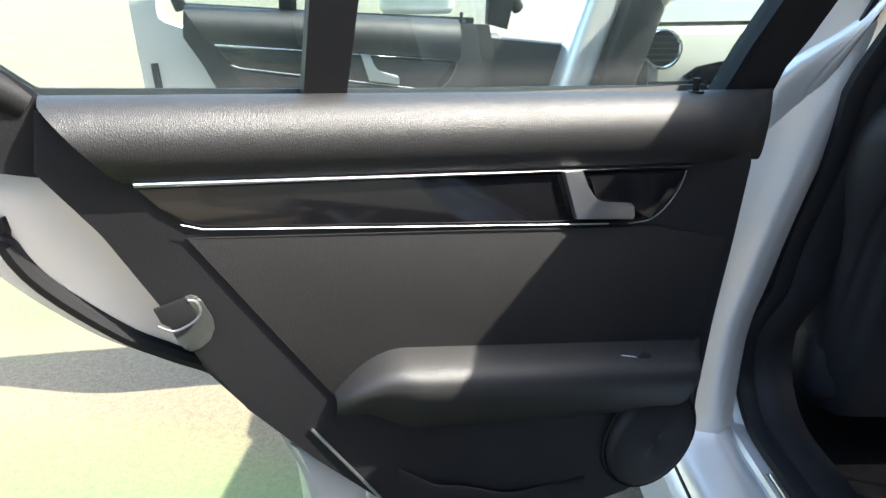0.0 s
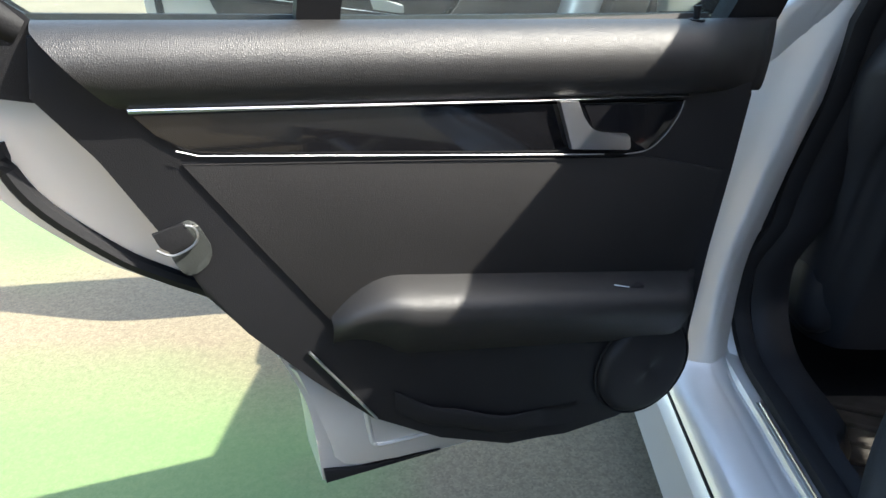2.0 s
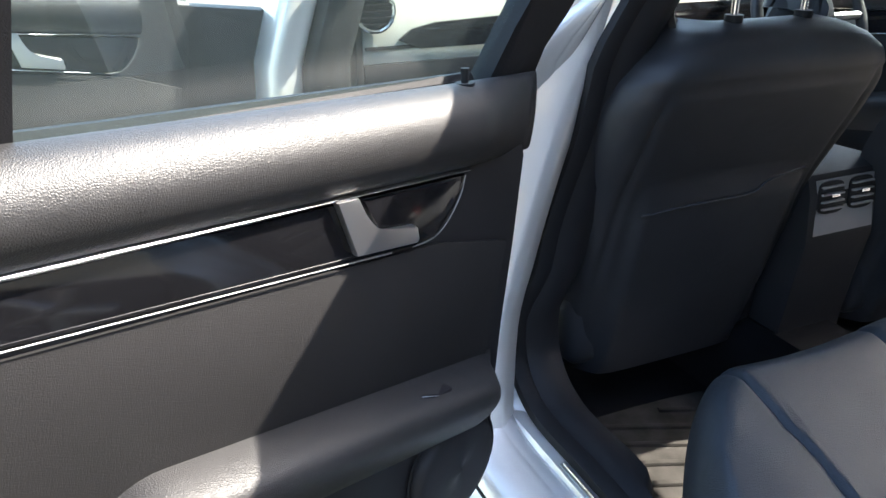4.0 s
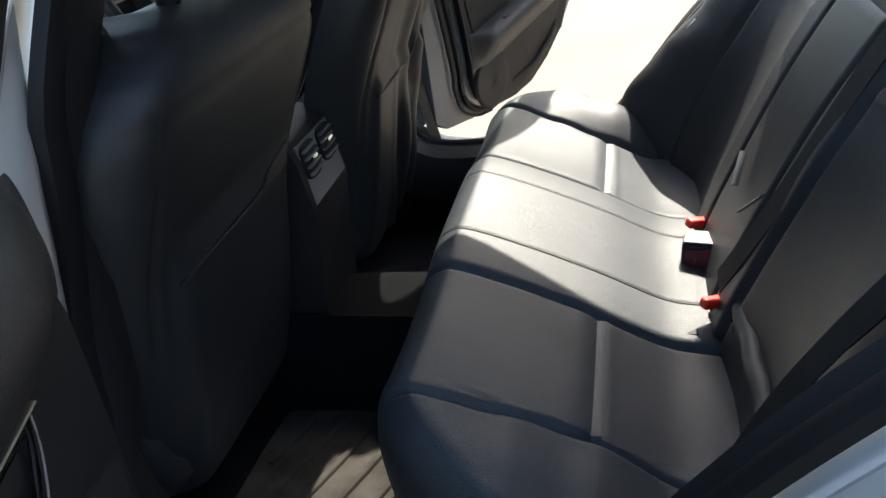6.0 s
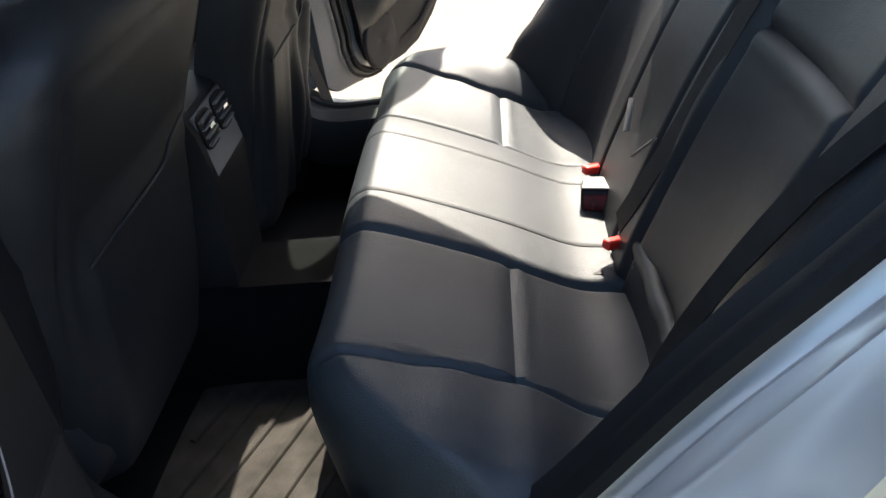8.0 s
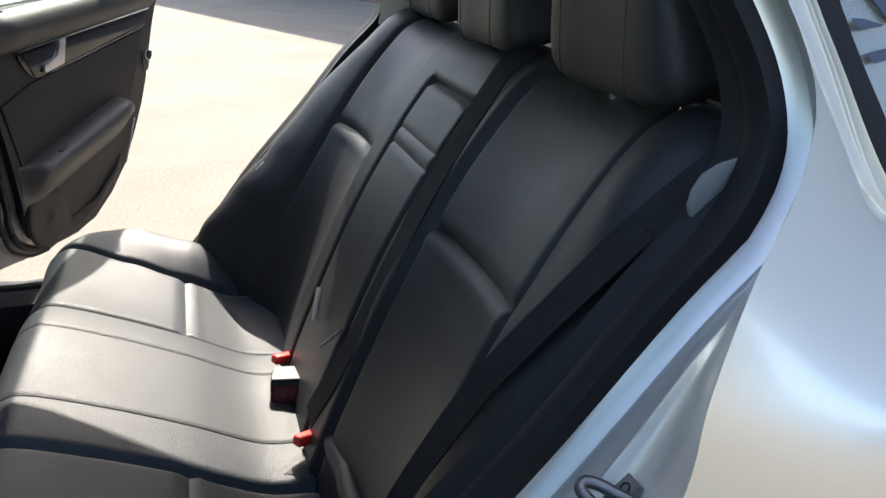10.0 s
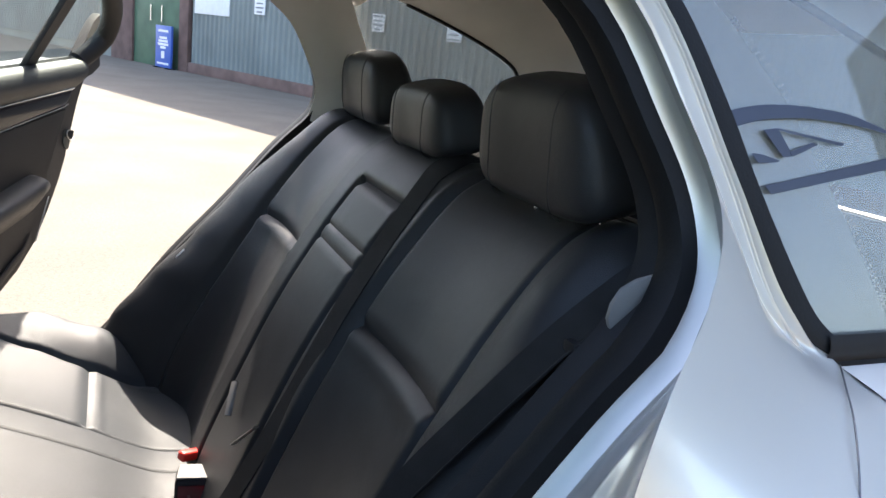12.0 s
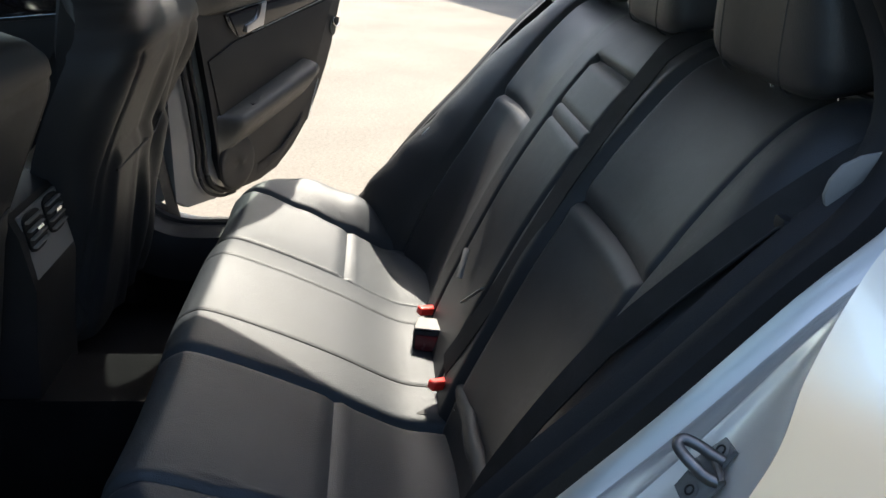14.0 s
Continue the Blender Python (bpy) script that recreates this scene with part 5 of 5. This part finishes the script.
LAID = [(0.615, -0.235, 1.03), (0.620, -0.175, 0.985), (0.622, -0.085, 0.89), (0.615, 0.010, 0.775), (0.605, 0.085, 0.68), (0.595, 0.160, 0.58), (0.585, 0.215, 0.48)]
far_belt = strap("seat_belt", "black outer seat belt by the driver's side opening", LAID, 0.020)
part("seam", tube([(x - 0.018, y + 0.002, z - 0.006) for x, y, z in LAID], 0.0016, 6), RUBBER, far_belt, "woven belt edge")
part("tongue", tube(spline([(0.600, 0.108, 0.690), (0.600, 0.124, 0.672), (0.612, 0.132, 0.655), (0.626, 0.132, 0.655)], 10), 0.004, 8, flat=0.5), SATIN, far_belt, "steel belt tongue")
guide = thing("belt_guide", "pale grey oval belt guide on the pillar", "trim piece")
part("cover", prism([(-0.184, 1.036), (-0.162, 1.031), (-0.146, 1.022), (-0.138, 1.008), (-0.136, 0.994), (-0.141, 0.982), (-0.150, 0.975)], 0.005, "x", -0.679, 0.0015), GREYTRIM, guide)

# ---- floor mats ----
def mat(cx, label):
    m = thing("floor_mat", label, "floor mat", "rear floor mats", m=pose(cx, 0.70, 0.1505))
    part("sheet", prism(spline([(-0.24, -0.17), (0.22, -0.17), (0.24, -0.10), (0.24, 0.20), (0.18, 0.25), (-0.18, 0.25), (-0.24, 0.18)], 40, True), 0.006, "z", 0.0, 0.002), MATRUB, m, "dusty rubber sheet")
    for k in range(-5, 7):
        y0 = 0.064 * k
        pts = [(-0.215 + 0.43 * t, y0 - 0.14 * (t - 0.5) + 0.008 * math.sin(5 * t), 0.008) for t in [q / 14 for q in range(15)]]
        pts = [p for p in pts if -0.150 < p[1] < 0.225]
        if len(pts) > 3:
            part("rib", tube(pts, 0.0075, 8, flat=0.8), MATRUB, m)
    return m


mat(-0.40, "dusty black rubber floor mat with raised ribs")

# ---- yard building ----
STEEL = material("green_grey_steel", (0.17, 0.205, 0.205), 0.55, 0.0, 0.1, 40, 0.25, 0.8)
BRICK = material("red_brick", (0.155, 0.095, 0.082), 0.9, 0, 0.4, 60, 0.35, 3)
GREEN = material("green_door_paint", (0.05, 0.12, 0.07), 0.6, 0, 0.1, 60, 0.3, 2)
PAPER = material("white_sign", (0.72, 0.74, 0.75), 0.6, 0, 0, 1, 0.08, 8)
BLUE = material("blue_sign", (0.03, 0.10, 0.42), 0.45, 0, 0, 1, 0.12, 5)
PRINT = material("grey_print", (0.20, 0.22, 0.25), 0.7, 0, 0, 1, 0.1, 9)
WALL = Matrix.Translation((14.68, -3.59, 0)) @ Matrix.Rotation(math.atan2(0.40, 0.916), 4, "Z")     # x along the wall, y towards the yard
hut = thing("building", "tall grey-green corrugated steel building along the yard", "building", m=WALL)
L0, L1, HT = -26.0, 34.0, 8.4


def sheet(u0, u1, z0, z1, pitch=0.20):
    bmw = bmesh.new()
    n = int((u1 - u0) / pitch)
    prev = None
    for i in range(n * 4 + 1):
        u = u0 + i * pitch / 4
        d = (0.0, 0.0, 0.035, 0.035)[i % 4]
        a, b = bmw.verts.new((u, d, z0)), bmw.verts.new((u, d, z1))
        if prev:
            bmw.faces.new((prev[0], a, b, prev[1]))
        prev = (a, b)
    return bmw


part("wall", sheet(L0, 4.9, 0.25, HT), STEEL, hut, "corrugated steel wall", smooth=False)
part("wall", sheet(9.2, L1, 0.25, HT), STEEL, hut, "corrugated steel wall", smooth=False)
part("wall", sheet(4.9, 9.2, 2.6, HT), STEEL, hut, "corrugated steel wall", smooth=False)
part("back_wall", box(L0, L1, -12.0, -0.05, 0.0, HT), STEEL, hut, "building behind the sheets")
part("plinth", box(L0, 4.9, -0.04, 0.06, 0.0, 0.25, 0.01), BRICK, hut, "red brick plinth")
part("brick_pier", box(7.9, 9.2, -0.04, 0.08, 0.0, 2.6, 0.01), BRICK, hut, "red brick pier")
part("brick_pier", box(4.9, 5.35, -0.04, 0.08, 0.0, 2.6, 0.01), BRICK, hut, "red brick pier")
part("door", box(5.35, 7.9, -0.04, 0.02, 0.0, 2.6, 0.01), GREEN, hut, "dark green double door")
for u in (6.3, 6.9):
    part("door_handle", tube([(u, 0.05, 1.15), (u, 0.05, 1.55)], 0.02, 8), CHROME, hut)


def sign(u, z, w, h, label, mat=PAPER, bars=4, ink=PRINT):
    sg = thing("wall_sign", label, "sign", "wall signs", m=WALL @ Matrix.Translation((u, 0.05, z)))
    part("plate", box(-w / 2, w / 2, -0.012, 0.012, -h / 2, h / 2, 0.003), mat, sg)
    for k in range(bars):
        zz = h * (0.36 - 0.72 * k / max(1, bars - 1))
        ww = w * (0.36, 0.30, 0.38, 0.26, 0.33)[k % 5]
        part("printed_bar", box(-ww, ww, 0.0125, 0.0145, zz - h * 0.045, zz + h * 0.045), ink, sg)
    return sg


sign(-2.05, 1.62, 0.33, 0.33, "white notice on the steel wall with grey bars of print")
sign(-4.0, 1.54, 0.34, 0.24, "wide white notice on the steel wall with grey bars of print", bars=3)
sign(1.86, 1.75, 0.40, 0.38, "white notice on the steel wall near the door")
sign(3.86, 1.70, 1.55, 0.50, "long white board on the steel wall with one line of print", bars=1)
sign(5.15, 1.75, 0.42, 0.46, "white notice on the brick pier")
sign(8.30, 1.45, 0.30, 0.36, "small white notice beside the green door")
board = thing("sign_board", "blue standing sign board with white print", "sign", m=WALL @ Matrix.Translation((5.75, 0.25, 0)))
part("panel", box(-0.40, 0.40, -0.03, 0.03, 0.02, 1.06, 0.01), BLUE, board)
for k, (ww, zz, hh) in enumerate(((0.26, 0.93, 0.03), (0.20, 0.76, 0.03), (0.24, 0.68, 0.03), (0.27, 0.60, 0.03), (0.14, 0.52, 0.03), (0.08, 0.34, 0.09), (0.30, 0.12, 0.025))):
    part("printed_bar", box(-ww, ww, 0.031, 0.035, zz - hh, zz + hh), PAPER, board)
for sx in (-1, 1):
    part("foot", box(sx * 0.30 - 0.04, sx * 0.30 + 0.04, -0.16, 0.12, 0.0, 0.03), PLASTIC, board)

# ---- added wall, never in view, that darkens reflections and side fill ----
shading_wall = thing("shading_wall", "added plain grey wall out of view, darkens reflections and side fill", "wall", kind="structure")
part("wall_body", box(-13.4, -13.0, -40.0, 2.0, 0.0, 3.2, 0.02), STEEL, shading_wall)
part("wall_coping", box(-13.45, -12.95, -40.0, 2.0, 3.2, 3.32, 0.02), STEEL, shading_wall)
